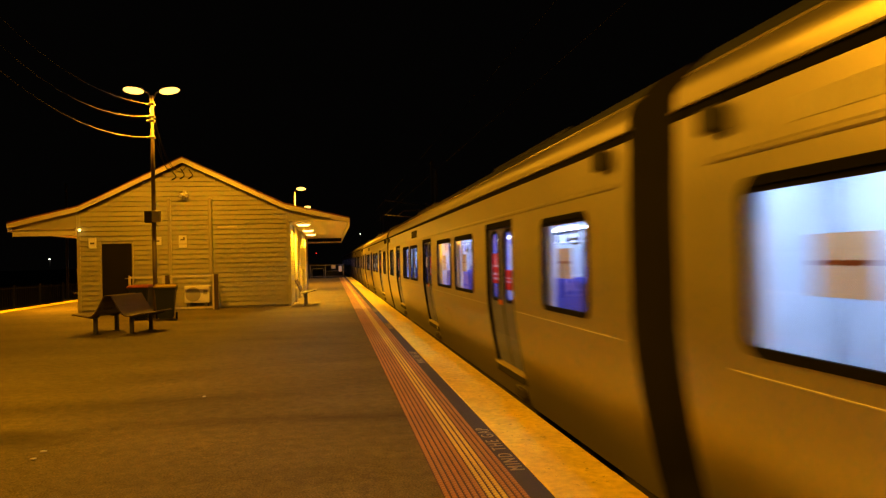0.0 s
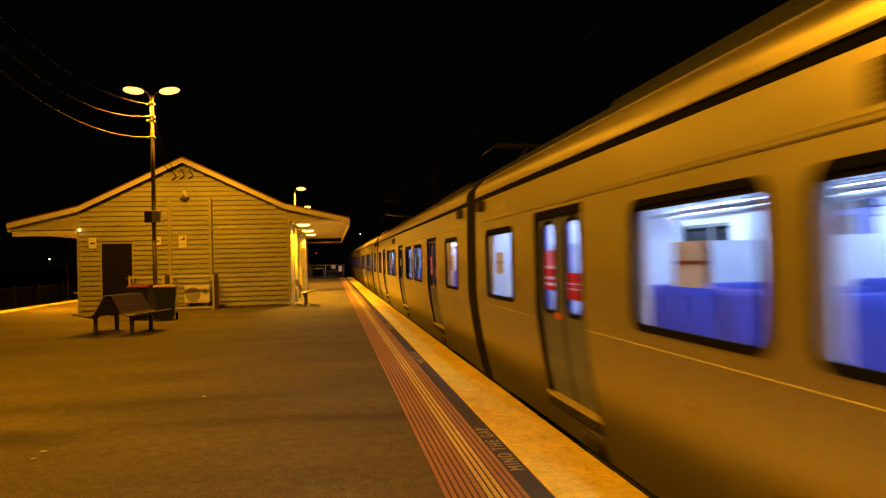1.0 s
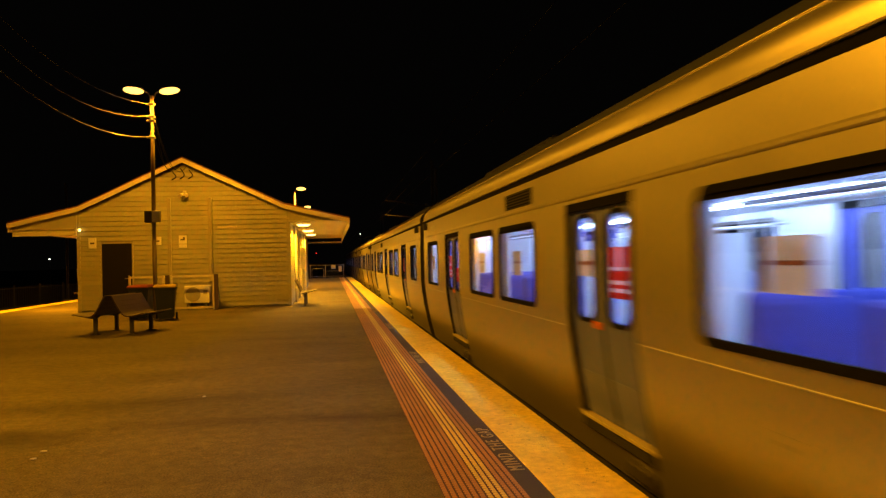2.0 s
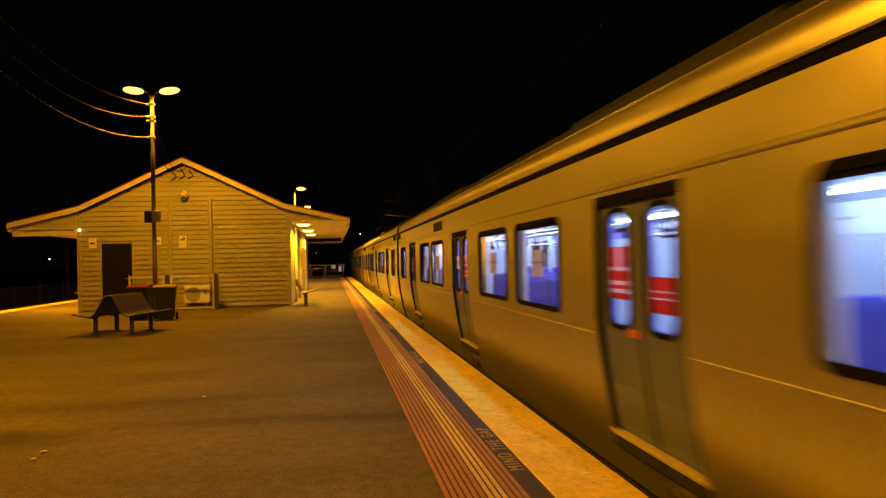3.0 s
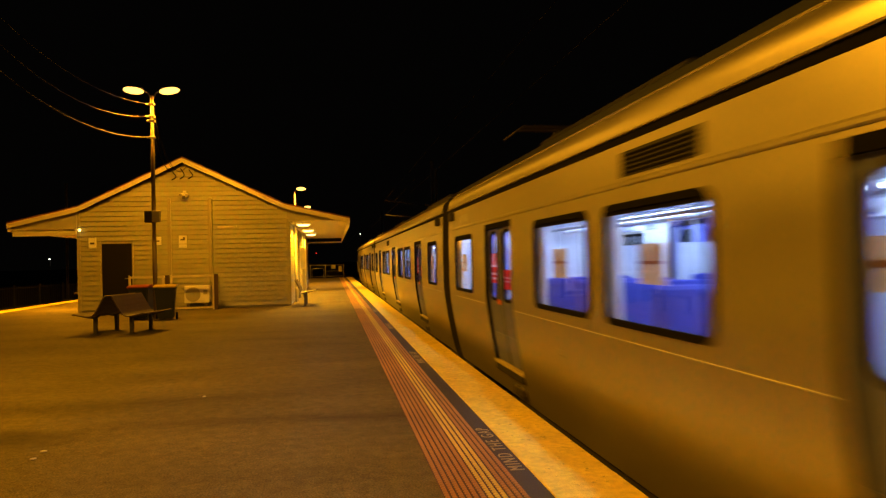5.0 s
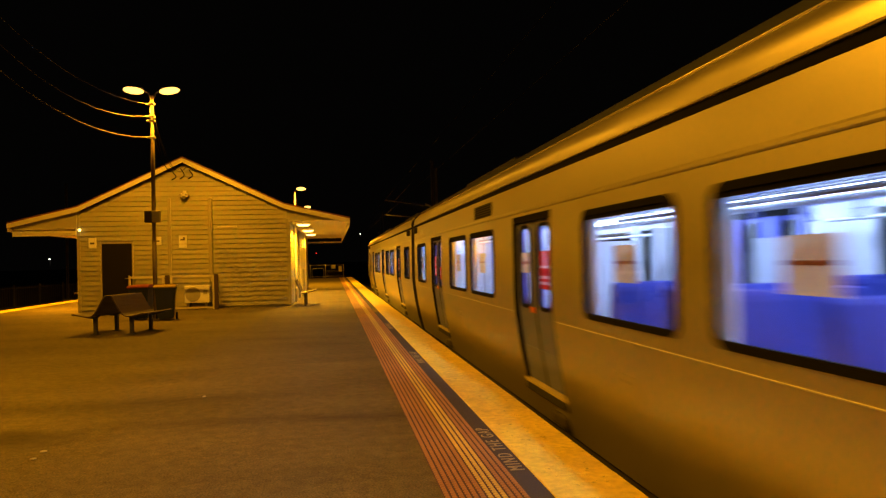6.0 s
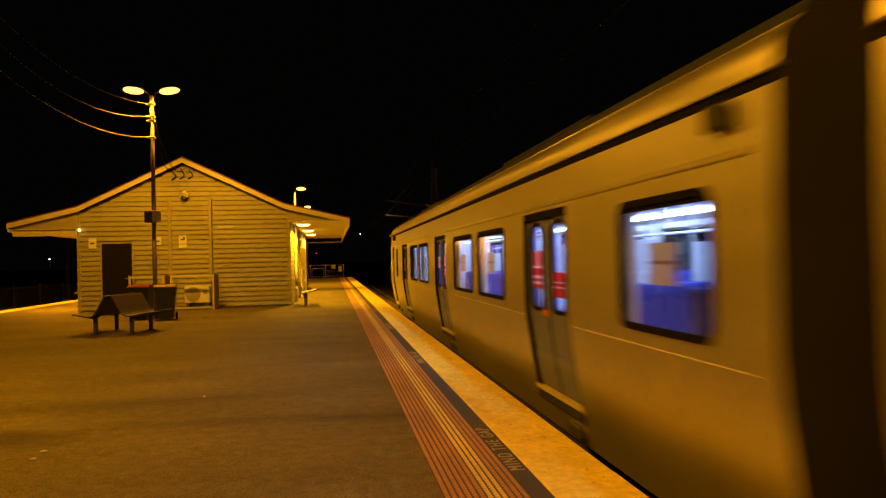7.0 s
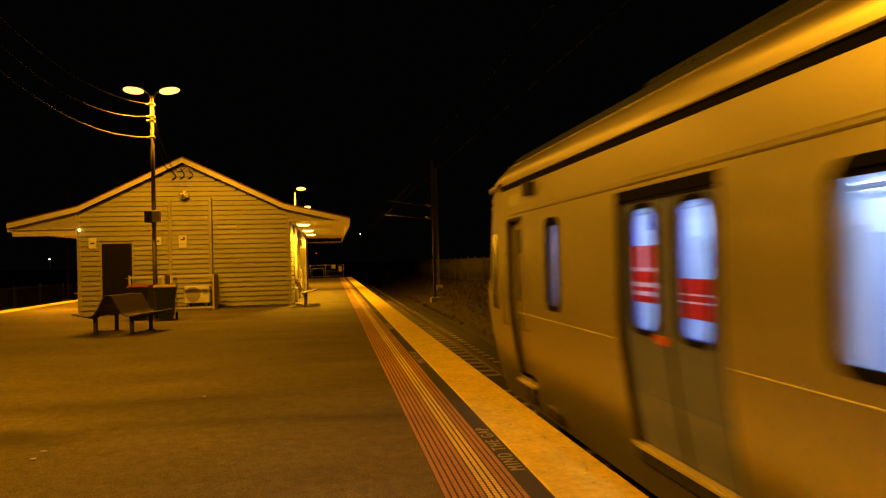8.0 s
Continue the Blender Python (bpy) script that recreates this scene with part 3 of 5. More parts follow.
def wall_bench(x, y, turn):
    t = thing("wall_bench", pose(x, y, 0, 0, 0, turn), "dark slatted bench with leaning back beside the building", "bench", "benches beside the building")
    for k in range(5):
        x, z = 0.2 + k * 0.095, 0.41 + 0.02 * k
        part("seat_slat", box(B(), x, x + 0.085, -0.9, 0.9, z, z + 0.03, 0.008), "bench", t)
    for k in range(4):
        z0, x0 = 0.48 + k * 0.095, 0.19 - k * 0.045
        part("back_slat", prism(B(), [(x0, z0), (x0 - 0.04, z0 + 0.085), (x0 - 0.065, z0 + 0.08), (x0 - 0.025, z0)], "y", -0.9, 0.9), "bench", t)
    for y in (-0.6, 0.6):
        bm = B()
        box(bm, 0.27, 0.34, y - 0.035, y + 0.035, 0.012, 0.41)
        box(bm, 0.18, 0.43, y - 0.07, y + 0.07, 0.0, 0.012)
        part("leg", bm, "dark_steel", t)


def wheelie_bin(x, y, turn, lid, label):
    t = thing("wheelie_bin", pose(x, y, 0, 0, 0, turn) @ Matrix.Scale(0.91, 4), label, "bin", "wheelie bins")
    bm = B()
    lo = [(-0.21, -0.25), (0.21, -0.25), (0.21, 0.25), (-0.21, 0.25)]
    hi = [(-0.28, -0.34), (0.28, -0.34), (0.28, 0.34), (-0.28, 0.34)]
    rows = [[bm.verts.new((a, b, z)) for a, b in o] for o, z in ((lo, 0.05), (hi, 0.93))]
    for k in range(4):
        bm.faces.new((rows[0][k], rows[0][(k + 1) % 4], rows[1][(k + 1) % 4], rows[1][k]))
    bm.faces.new(rows[0][::-1])
    bm.faces.new(rows[1])
    bmesh.ops.bevel(bm, geom=list(bm.edges), offset=0.03, segments=2, affect="EDGES")
    body = part("body", bm, "bin_green", t)
    part("rim", box(B(), -0.30, 0.30, -0.36, 0.36, 0.90, 0.94, 0.012), "bin_green", body)
    bm = B()
    prism(bm, [(-0.40, 0.945), (0.36, 0.945), (0.36, 0.98), (0.2, 1.03), (-0.25, 1.02), (-0.40, 0.975)], "x", -0.31, 0.31)
    bmesh.ops.bevel(bm, geom=list(bm.edges), offset=0.012, segments=2, affect="EDGES")
    part("lid", bm, lid, t)
    bm = B()
    rod(bm, (-0.26, 0.42, 0.94), (0.26, 0.42, 0.94), 0.016, 8)
    for q in (-0.24, 0.24):
        rod(bm, (q, 0.42, 0.94), (q, 0.34, 0.92), 0.014, 6)
    part("handle", bm, "bin_green", t)
    for q in (-0.27, 0.27):
        part("wheel", rod(B(), (q - 0.025, 0.28, 0.1), (q + 0.025, 0.28, 0.1), 0.1, 16), "black", t)


def air_conditioner():
    t = thing("air_conditioner", pose(-6.10, 24.72, 0), "cream outdoor air conditioner with round fan grille", "air conditioner")
    part("case", box(B(), -0.39, 0.39, -0.15, 0.15, 0.21, 0.76, 0.02), "white_plastic", t)
    bm = B()
    rod(bm, (-0.12, -0.151, 0.485), (-0.12, -0.158, 0.485), 0.235, 24)
    g = part("fan_grille", bm, "trim_dull", t)
    for k in range(5):
        bm = B()
        r = 0.04 + k * 0.045
        pts = [(-0.12 + r * math.cos(a * math.tau / 20), -0.163, 0.485 + r * math.sin(a * math.tau / 20)) for a in range(21)]
        part("grille_ring", tube(bm, pts, 0.006, 4), "trim_dull", g)
    part("label_plate", box(B(), 0.2, 0.32, -0.154, -0.15, 0.48, 0.62), "trim_dull", t)
    for q in (-0.28, 0.28):
        part("foot", box(B(), q - 0.04, q + 0.04, -0.16, 0.16, 0.0, 0.21), "dark_steel", t)


def guard_frame(x0, x1, y, label, depth, wood):
    t = thing("guard_frame", pose(0, 0, 0), label, "guard frame", "guard frames")
    for x in (x0, x1):
        part("post", box(B(), x - 0.03, x + 0.03, y - 0.03, y + 0.03, 0, 1.12, 0.004), "guard_paint", t)
    for z in (0.08, 1.08):
        part("rail", box(B(), x0 + 0.03, x1 - 0.03, y - 0.022, y + 0.022, z - 0.03, z + 0.03, 0.004), "guard_paint", t)
    for x in (x0, x1):
        part("side_rail", box(B(), x - 0.02, x + 0.02, y + 0.03, y + depth, 1.05, 1.10), "guard_paint", t)
    for x in wood:
        part("timber_post", box(B(), x - 0.06, x + 0.06, y - 0.05, y + 0.07, 0, 1.13, 0.008), "bench", t)


def wall_signs():
    for x, z, w, h, two in ((-9.36, 2.21, 0.23, 0.34, False), (-7.37, 2.24, 0.24, 0.27, False), (-6.58, 2.27, 0.24, 0.27, True)):
        t = thing("wall_sign", pose(x, 24.945, z), "small pale notice plate screwed on the boards", "sign", "wall signs")
        part("plate", box(B(), -w / 2, w / 2, -0.006, 0.02, -h / 2, h / 2), "sign_white", t)
        part("printed_mark", box(B(), -w * 0.28, w * 0.28, -0.009, -0.006, -h * 0.1, h * 0.06), "dark_steel", t)
        if two:
            part("lower_plate", box(B(), -w / 2, w / 2, -0.006, 0.02, -h / 2 - 0.13, -h / 2 - 0.02), "sign_white", t)
            part("printed_mark", box(B(), w * 0.05, w * 0.3, -0.009, -0.006, 0.0, h * 0.3), "dark_steel", t)
    t = thing("wall_floodlight", pose(-6.49, 24.93, 3.78), "white unlit floodlight with dark bracket on the gable", "floodlight")
    part("bracket", box(B(), -0.05, 0.05, -0.03, 0.03, -0.08, 0.08), "white_plastic", t)
    bm = B()
    rod(bm, (-0.06, -0.06, -0.02), (-0.1, -0.17, -0.09), 0.035, 12, 0.06)
    rod(bm, (0.06, -0.06, -0.02), (0.1, -0.17, -0.09), 0.035, 12, 0.06)
    part("spot_heads", bm, "white_plastic", t)
    part("sensor", box(B(), -0.05, 0.05, -0.13, -0.03, -0.2, -0.09, 0.01), "dark_steel", t)


def side_wall_things():
    t = thing("notice_cabinet", pose(-3.12, 31.2, 0), "white glazed notice cabinet on posts beside the wall", "notice cabinet")
    part("case", box(B(), 0.02, 0.26, -0.2, 0.2, 1.15, 2.05, 0.01), "trim", t)
    for y in (-0.15, 0.15):
        part("post", box(B(), 0.11, 0.19, y - 0.03, y + 0.03, 0, 1.15), "trim_dull", t)
    for y in (27.2, 30.2, 36.4):
        p = thing("downpipe", pose(-3.08, y, 0), "pale painted round downpipe on the wall", "downpipe", "downpipes")
        part("pipe", rod(B(), (0, 0, 0.0), (0, 0, 2.72), 0.045, 10), "trim", p)
        for z in (0.5, 2.0):
            part("clip", box(B(), -0.06, 0.05, -0.06, 0.06, z, z + 0.04), "trim", p)


def single_lamp(x, y, head_x, z):
    lamp = thing("single_lamp", pose(x, y, 0), "tall platform lamp post with one glowing sodium head", "street lamp", "platform lamps")
    part("pole", rod(B(), (0, 0, 0), (0, 0, z - 0.15), 0.07, 10, 0.045), "lamp_pole", lamp)
    part("arm", tube(B(), [(0, 0, z - 0.3), (0.1, 0, z - 0.05), (head_x - 0.2, 0, z)], 0.025, 8), "lamp_pole", lamp)
    bm = B()
    bmesh.ops.create_uvsphere(bm, u_segments=16, v_segments=8, radius=1)
    bmesh.ops.scale(bm, verts=bm.verts, vec=(0.3, 0.16, 0.11))
    bmesh.ops.translate(bm, verts=bm.verts, vec=(head_x, 0, z + 0.02))
    part("lens", bm, "sodium", lamp)


def end_gate():
    t = thing("end_gate", pose(0, 66.6, 0), "pale steel tube gate closing the platform end", "gate")
    for x in (-3.7, -2.35, -0.75):
        part("post", rod(B(), (x, 0, 0), (x, 0, 1.2), 0.035, 8), "steel", t)
    for z in (0.15, 1.15):
        part("rail", rod(B(), (-3.7, 0, z), (-0.75, 0, z), 0.025, 8), "steel", t)
    part("mid_rail", rod(B(), (-2.35, 0, 0.62), (-0.75, 0, 0.62), 0.018, 8), "steel", t)
    part("hoop", tube(B(), [(-3.55, -0.1, 0), (-3.55, -0.1, 0.78), (-3.45, -0.1, 0.86), (-2.6, -0.1, 0.86), (-2.5, -0.1, 0.78), (-2.5, -0.1, 0)], 0.025, 8), "steel", t)
    for k in range(12):
        x = -2.2 + k * 0.125
        part("wire", rod(B(), (x, 0, 0.15), (x, 0, 0.62), 0.004, 5), "steel", t)
    s = thing("gate_sign", pose(0, 66.5, 0), "pale notice boards on the end gate", "sign")
    part("board", box(B(), -1.2, -0.9, -0.01, 0.08, 0.55, 1.05), "sign_white", s)
    part("board", box(B(), -1.85, -1.45, -0.01, 0.08, 0.82, 1.17), "sign_white", s)


def overhead_mast(x, y, z0, top, label, reach=0.0):
    t = thing("overhead_mast", pose(x, y, z0), label, "mast", "overhead masts")
    part("footing", box(B(), -0.3, 0.3, -0.3, 0.3, -0.1, 0.45, 0.03), "concrete", t)
    bm = B()
    h = top - z0
    box(bm, -0.08, -0.066, -0.08, 0.08, 0.3, h)
    box(bm, 0.066, 0.08, -0.08, 0.08, 0.3, h)
    box(bm, -0.066, 0.066, -0.008, 0.008, 0.3, h)
    part("column", bm, "mast_steel", t)
    if reach:
        for za, zb in ((6.3, 6.76), (5.5, 5.81)):
            part("cantilever", rod(B(), (-0.1, 0, za), (-reach, 0, zb), 0.03, 8), "mast_steel", t)
        part("stay", rod(B(), (-0.1, 0, h - 0.1), (-reach * 0.8, 0, 6.68), 0.018, 6), "mast_steel", t)
        for z in (6.3, 5.5):
            part("insulator", rod(B(), (-0.15, 0, z + 0.02), (-0.5, 0, z + 0.15), 0.06, 10), "white_plastic", t)


def picket_fence(name, a, b, count, z0, z1, height):
    t = thing(name, Matrix(), "dark tubular steel fence along the railway boundary", "fence", "boundary fences")
    a, b = Vector(a), Vector(b)
    me = mesh_of("picket", rod(B(), (0, 0, 0.1), (0, 0, height), 0.02, 5), "mast_steel")
    post = mesh_of("post", box(B(), -0.05, 0.05, -0.05, 0.05, -0.3, height + 0.1), "mast_steel")
    for k in range(count + 1):
        f = k / count
        p = a.lerp(b, f)
        piece("post" if k % 12 == 0 else "picket", post if k % 12 == 0 else me, t, pose(p.x, p.y, z0 + (z1 - z0) * f))
    for dz in (0.25, height - 0.15):
        part("rail", rod(B(), (a.x, a.y, z0 + dz), (b.x, b.y, z1 + dz), 0.025, 6), "mast_steel", t)


def distance():
    overhead_mast(4.75, 46.9, -1.46, 7.8, "grey steel overhead line mast on concrete footing", 3.1)
    overhead_mast(6.3, 56.0, -1.0, 8.5, "grey steel overhead line mast on concrete footing")
    overhead_mast(4.75, 95.0, -1.46, 7.8, "grey steel overhead line mast on concrete footing", 3.1)
    overhead_mast(-22.5, 62.0, -1.46, 8.2, "grey steel overhead line mast on concrete footing", 0)
    picket_fence("boundary_fence", (8.0, 30), (8.2, 92), 260, -0.25, -0.4, 1.75)
    picket_fence("boundary_fence", (-27.0, 36), (-21.0, 78), 150, -1.46, -1.46, 1.7)
    t = thing("relay_cabinet", pose(5.6, 96, -1.46), "pale steel relay cabinet beside the track", "cabinet")
    part("case", box(B(), -0.4, 0.4, -0.3, 0.3, 0.1, 1.5, 0.02), "concrete", t)
    part("plinth", box(B(), -0.45, 0.45, -0.35, 0.35, -0.1, 0.1), "concrete", t)
    part("cap", box(B(), -0.45, 0.45, -0.35, 0.35, 1.5, 1.56), "steel", t)
    for x, y, z, r, mat, label in ((-30.2, 80, 2.4, 0.06, "far_white", "distant white street light on thin pole"), (-28.0, 82, 3.8, 0.04, "far_white", "distant white street light on thin pole"),
                                   (3.7, 140, 6.6, 0.09, "far_white", "distant white street light on thin pole"), (-4.2, 120, 2.9, 0.1, "far_red", "distant red railway signal light on post")):
        t = thing("distant_light", pose(x, y, -1.46), label, "light", "distant lights")
        part("pole", rod(B(), (0, 0.1, -0.1), (0, 0.1, z + 1.46), 0.04, 6), "underframe", t)
        bm = B()
        bmesh.ops.create_icosphere(bm, subdivisions=2, radius=r)
        part("lens", bm, mat, t, at=pose(0, 0, z + 1.46))
    for z, r in ((4.35, 0.006), (5.3, 0.006)):
        cable((1.66, -20, z), (1.66, 170, z), 0.0, r, "thin overhead contact line above the track", "underframe", 4, "contact lines")


def grass_tufts():
    """Dry tufts over the slope beyond the track and along its ballast."""
    rng = random.Random(21)
    verts, faces = [], []
    for _ in range(5200):
        x = 3.75 + 5.5 * rng.random() ** 1.2
        y = rng.uniform(14, 110)
        z = -1.47 if x < 4.5 else -1.46 + min(1.5, (x - 4.5) * 0.33) - 0.02
        size = rng.uniform(0.1, 0.34) * (0.6 if x < 4.4 else 1.0)
        for _ in range(5):
            a = rng.uniform(0, math.tau)
            lean = rng.uniform(0.1, 0.7) * size
            w = rng.uniform(0.008, 0.02)
            n = len(verts)
            bx, by = x + rng.uniform(-0.08, 0.08), y + rng.uniform(-0.08, 0.08)
            verts += [(bx - w * math.sin(a), by + w * math.cos(a), z), (bx + w * math.sin(a), by - w * math.cos(a), z), (bx + lean * math.cos(a), by + lean * math.sin(a), z + size)]
            faces.append((n, n + 1, n + 2))
    me = bpy.data.meshes.new("grass_tufts")
    me.from_pydata(verts, [], faces)
    me.materials.append(M["tuft"])
    tagged(new("grass_tufts", me), "dry brown grass tufts on the railway bank", "grass", kind="stuff")


def litter():
    rng = random.Random(12)
    for x, y in ((-4.03, 6.12), (-3.18, 8.22), (-4.02, 5.9)):
        bm = B()
        pts = [(0.028 * math.cos(a) * rng.uniform(0.6, 1.2), 0.018 * math.sin(a) * rng.uniform(0.6, 1.2)) for a in [k * math.tau / 7 for k in range(7)]]
        prism(bm, pts, "z", 0.004, 0.012)
        ob = new("paper_scrap", mesh_of("paper_scrap", bm, "white_plastic"))
        ob.matrix_basis = pose(x, y, 0, 0, 0, rng.uniform(0, 90))
        tagged(ob, "small pale scrap of litter on the asphalt", "litter", "litter scraps")

# ---- the train ----
XC = 1.66
PROFILE = [(1.18, -0.32), (1.225, -0.16), (1.275, 0.06), (1.335, 0.38), (1.382, 0.72), (1.40, 0.95), (1.40, 1.70), (1.395, 1.87), (1.385, 2.235)]
ROOF = [(1.388, 2.27), (1.388, 2.325), (1.384, 2.365), (1.373, 2.405), (1.352, 2.442), (1.322, 2.473), (1.28, 2.50), (1.265, 2.535), (1.15, 2.64), (0.95, 2.745), (0.5, 2.835), (0.0, 2.865)]
WIN = (0.94, 1.755)
DOOR = (0.06, 1.87)
WINDOWS = ((0.8, 2.2), (5.6, 7.15), (7.55, 9.1), (12.52, 14.12), (14.6, 16.15), (19.77, 21.02))
DOORS = ((3.11, 4.57), (10.12, 11.58), (17.07, 18.53))


def side_x(z):
    return float(np.interp(z, [p[1] for p in PROFILE], [p[0] for p in PROFILE]))


def car_side(bm, sgn, length, wins, doors, start=0.0):
    """One side skin: strips between the profile's heights, left open at windows and doors."""
    ys = sorted({start, length, *[v for w in wins for v in w[:2]], *[v for d in doors for v in d]})
    zs = sorted({p[1] for p in PROFILE} | {DOOR[0], DOOR[1], WIN[0], WIN[1]})
    verts = {}
    def vert(y, z):
        if (y, z) not in verts:
            verts[(y, z)] = bm.verts.new((sgn * side_x(z), -y, z))
        return verts[(y, z)]
    for y0, y1 in zip(ys, ys[1:]):
        for z0, z1 in zip(zs, zs[1:]):
            ym, zm = (y0 + y1) / 2, (z0 + z1) / 2
            if any(w[0] < ym < w[1] for w in wins) and WIN[0] < zm < WIN[1]:
                continue
            if any(d[0] < ym < d[1] for d in doors) and zm > DOOR[0] and zm < DOOR[1]:
                continue
            bm.faces.new((vert(y0, z0), vert(y1, z0), vert(y1, z1), vert(y0, z1))).smooth = True
    return bm


def ring(bm, w, h, r, t, depth):
    """A rounded frame round the origin in the y-z plane, from x = 0 out to -depth."""
    outer, inner = rounded(w, h, r), rounded(w - 2 * t, h - 2 * t, max(0.02, r - t * 0.5))
    n = len(outer)
    layers = []
    for x in (0.012, -depth):
        layers.append(([bm.verts.new((x, a, b)) for a, b in outer], [bm.verts.new((x, a, b)) for a, b in inner]))
    (o0, i0), (o1, i1) = layers
    for k in range(n):
        j = (k + 1) % n
        bm.faces.new((o1[k], o1[j], i1[j], i1[k]))
        bm.faces.new((o0[k], o0[j], o1[j], o1[k]))
        bm.faces.new((i0[k], i1[k], i1[j], i0[j]))
    return bm


def plate(bm, w, h, r=0.05, x=0.0):
    vs = [bm.verts.new((x, a, b)) for a, b in rounded(w, h, r)]
    bm.faces.new(vs)
    return bm


def flat(w, h, x, y=0.0, z=0.0, t=0.0015):
    return box(B(), x - t, x, y - w / 2, y + w / 2, z - h / 2, z + h / 2)


CACHE = {}


def shared(key, make, mat):
    """A mesh made once for each key and shared by its repeats."""
    if key not in CACHE:
        CACHE[key] = mesh_of(key[0], make(), mat)
    return CACHE[key]


def train_window(car, sgn, y0, y1, poster=True, z0=WIN[0], z1=WIN[1]):
    w, h = round(y1 - y0, 3), z1 - z0
    at = pose(sgn * 1.40, -(y0 + y1) / 2, (z0 + z1) / 2, 0, 0, 0 if sgn < 0 else 180)
    frame_ob = piece("window", shared(("window", w), lambda: ring(B(), w + 0.07, h + 0.07, 0.11, 0.048, 0.012), "black"), car, at)
    pane = piece("pane", shared(("pane", w), lambda: plate(B(), w - 0.01, h - 0.01, 0.08, 0.006), "glass"), frame_ob, Matrix())
    pane.visible_shadow = False
    # black band put in for the dim ceiling cove behind the pane's top
    piece("blind_band", shared(("blind_band", w), lambda: box(B(), 0.004, 0.010, -w / 2 + 0.03, w / 2 - 0.03, h / 2 - 0.045, h / 2 - 0.003), "black"), frame_ob, Matrix())
    if poster and sgn < 0:
        p = piece("notice", shared(("notice",), lambda: flat(0.40, 0.27, 0.014, 0, 0.008), "paper"), frame_ob, Matrix())
        piece("printed_band", shared(("printed_band",), lambda: flat(0.40, 0.022, 0.0115, 0, 0.018), "poster_stripe"), frame_ob, Matrix())
    return frame_ob


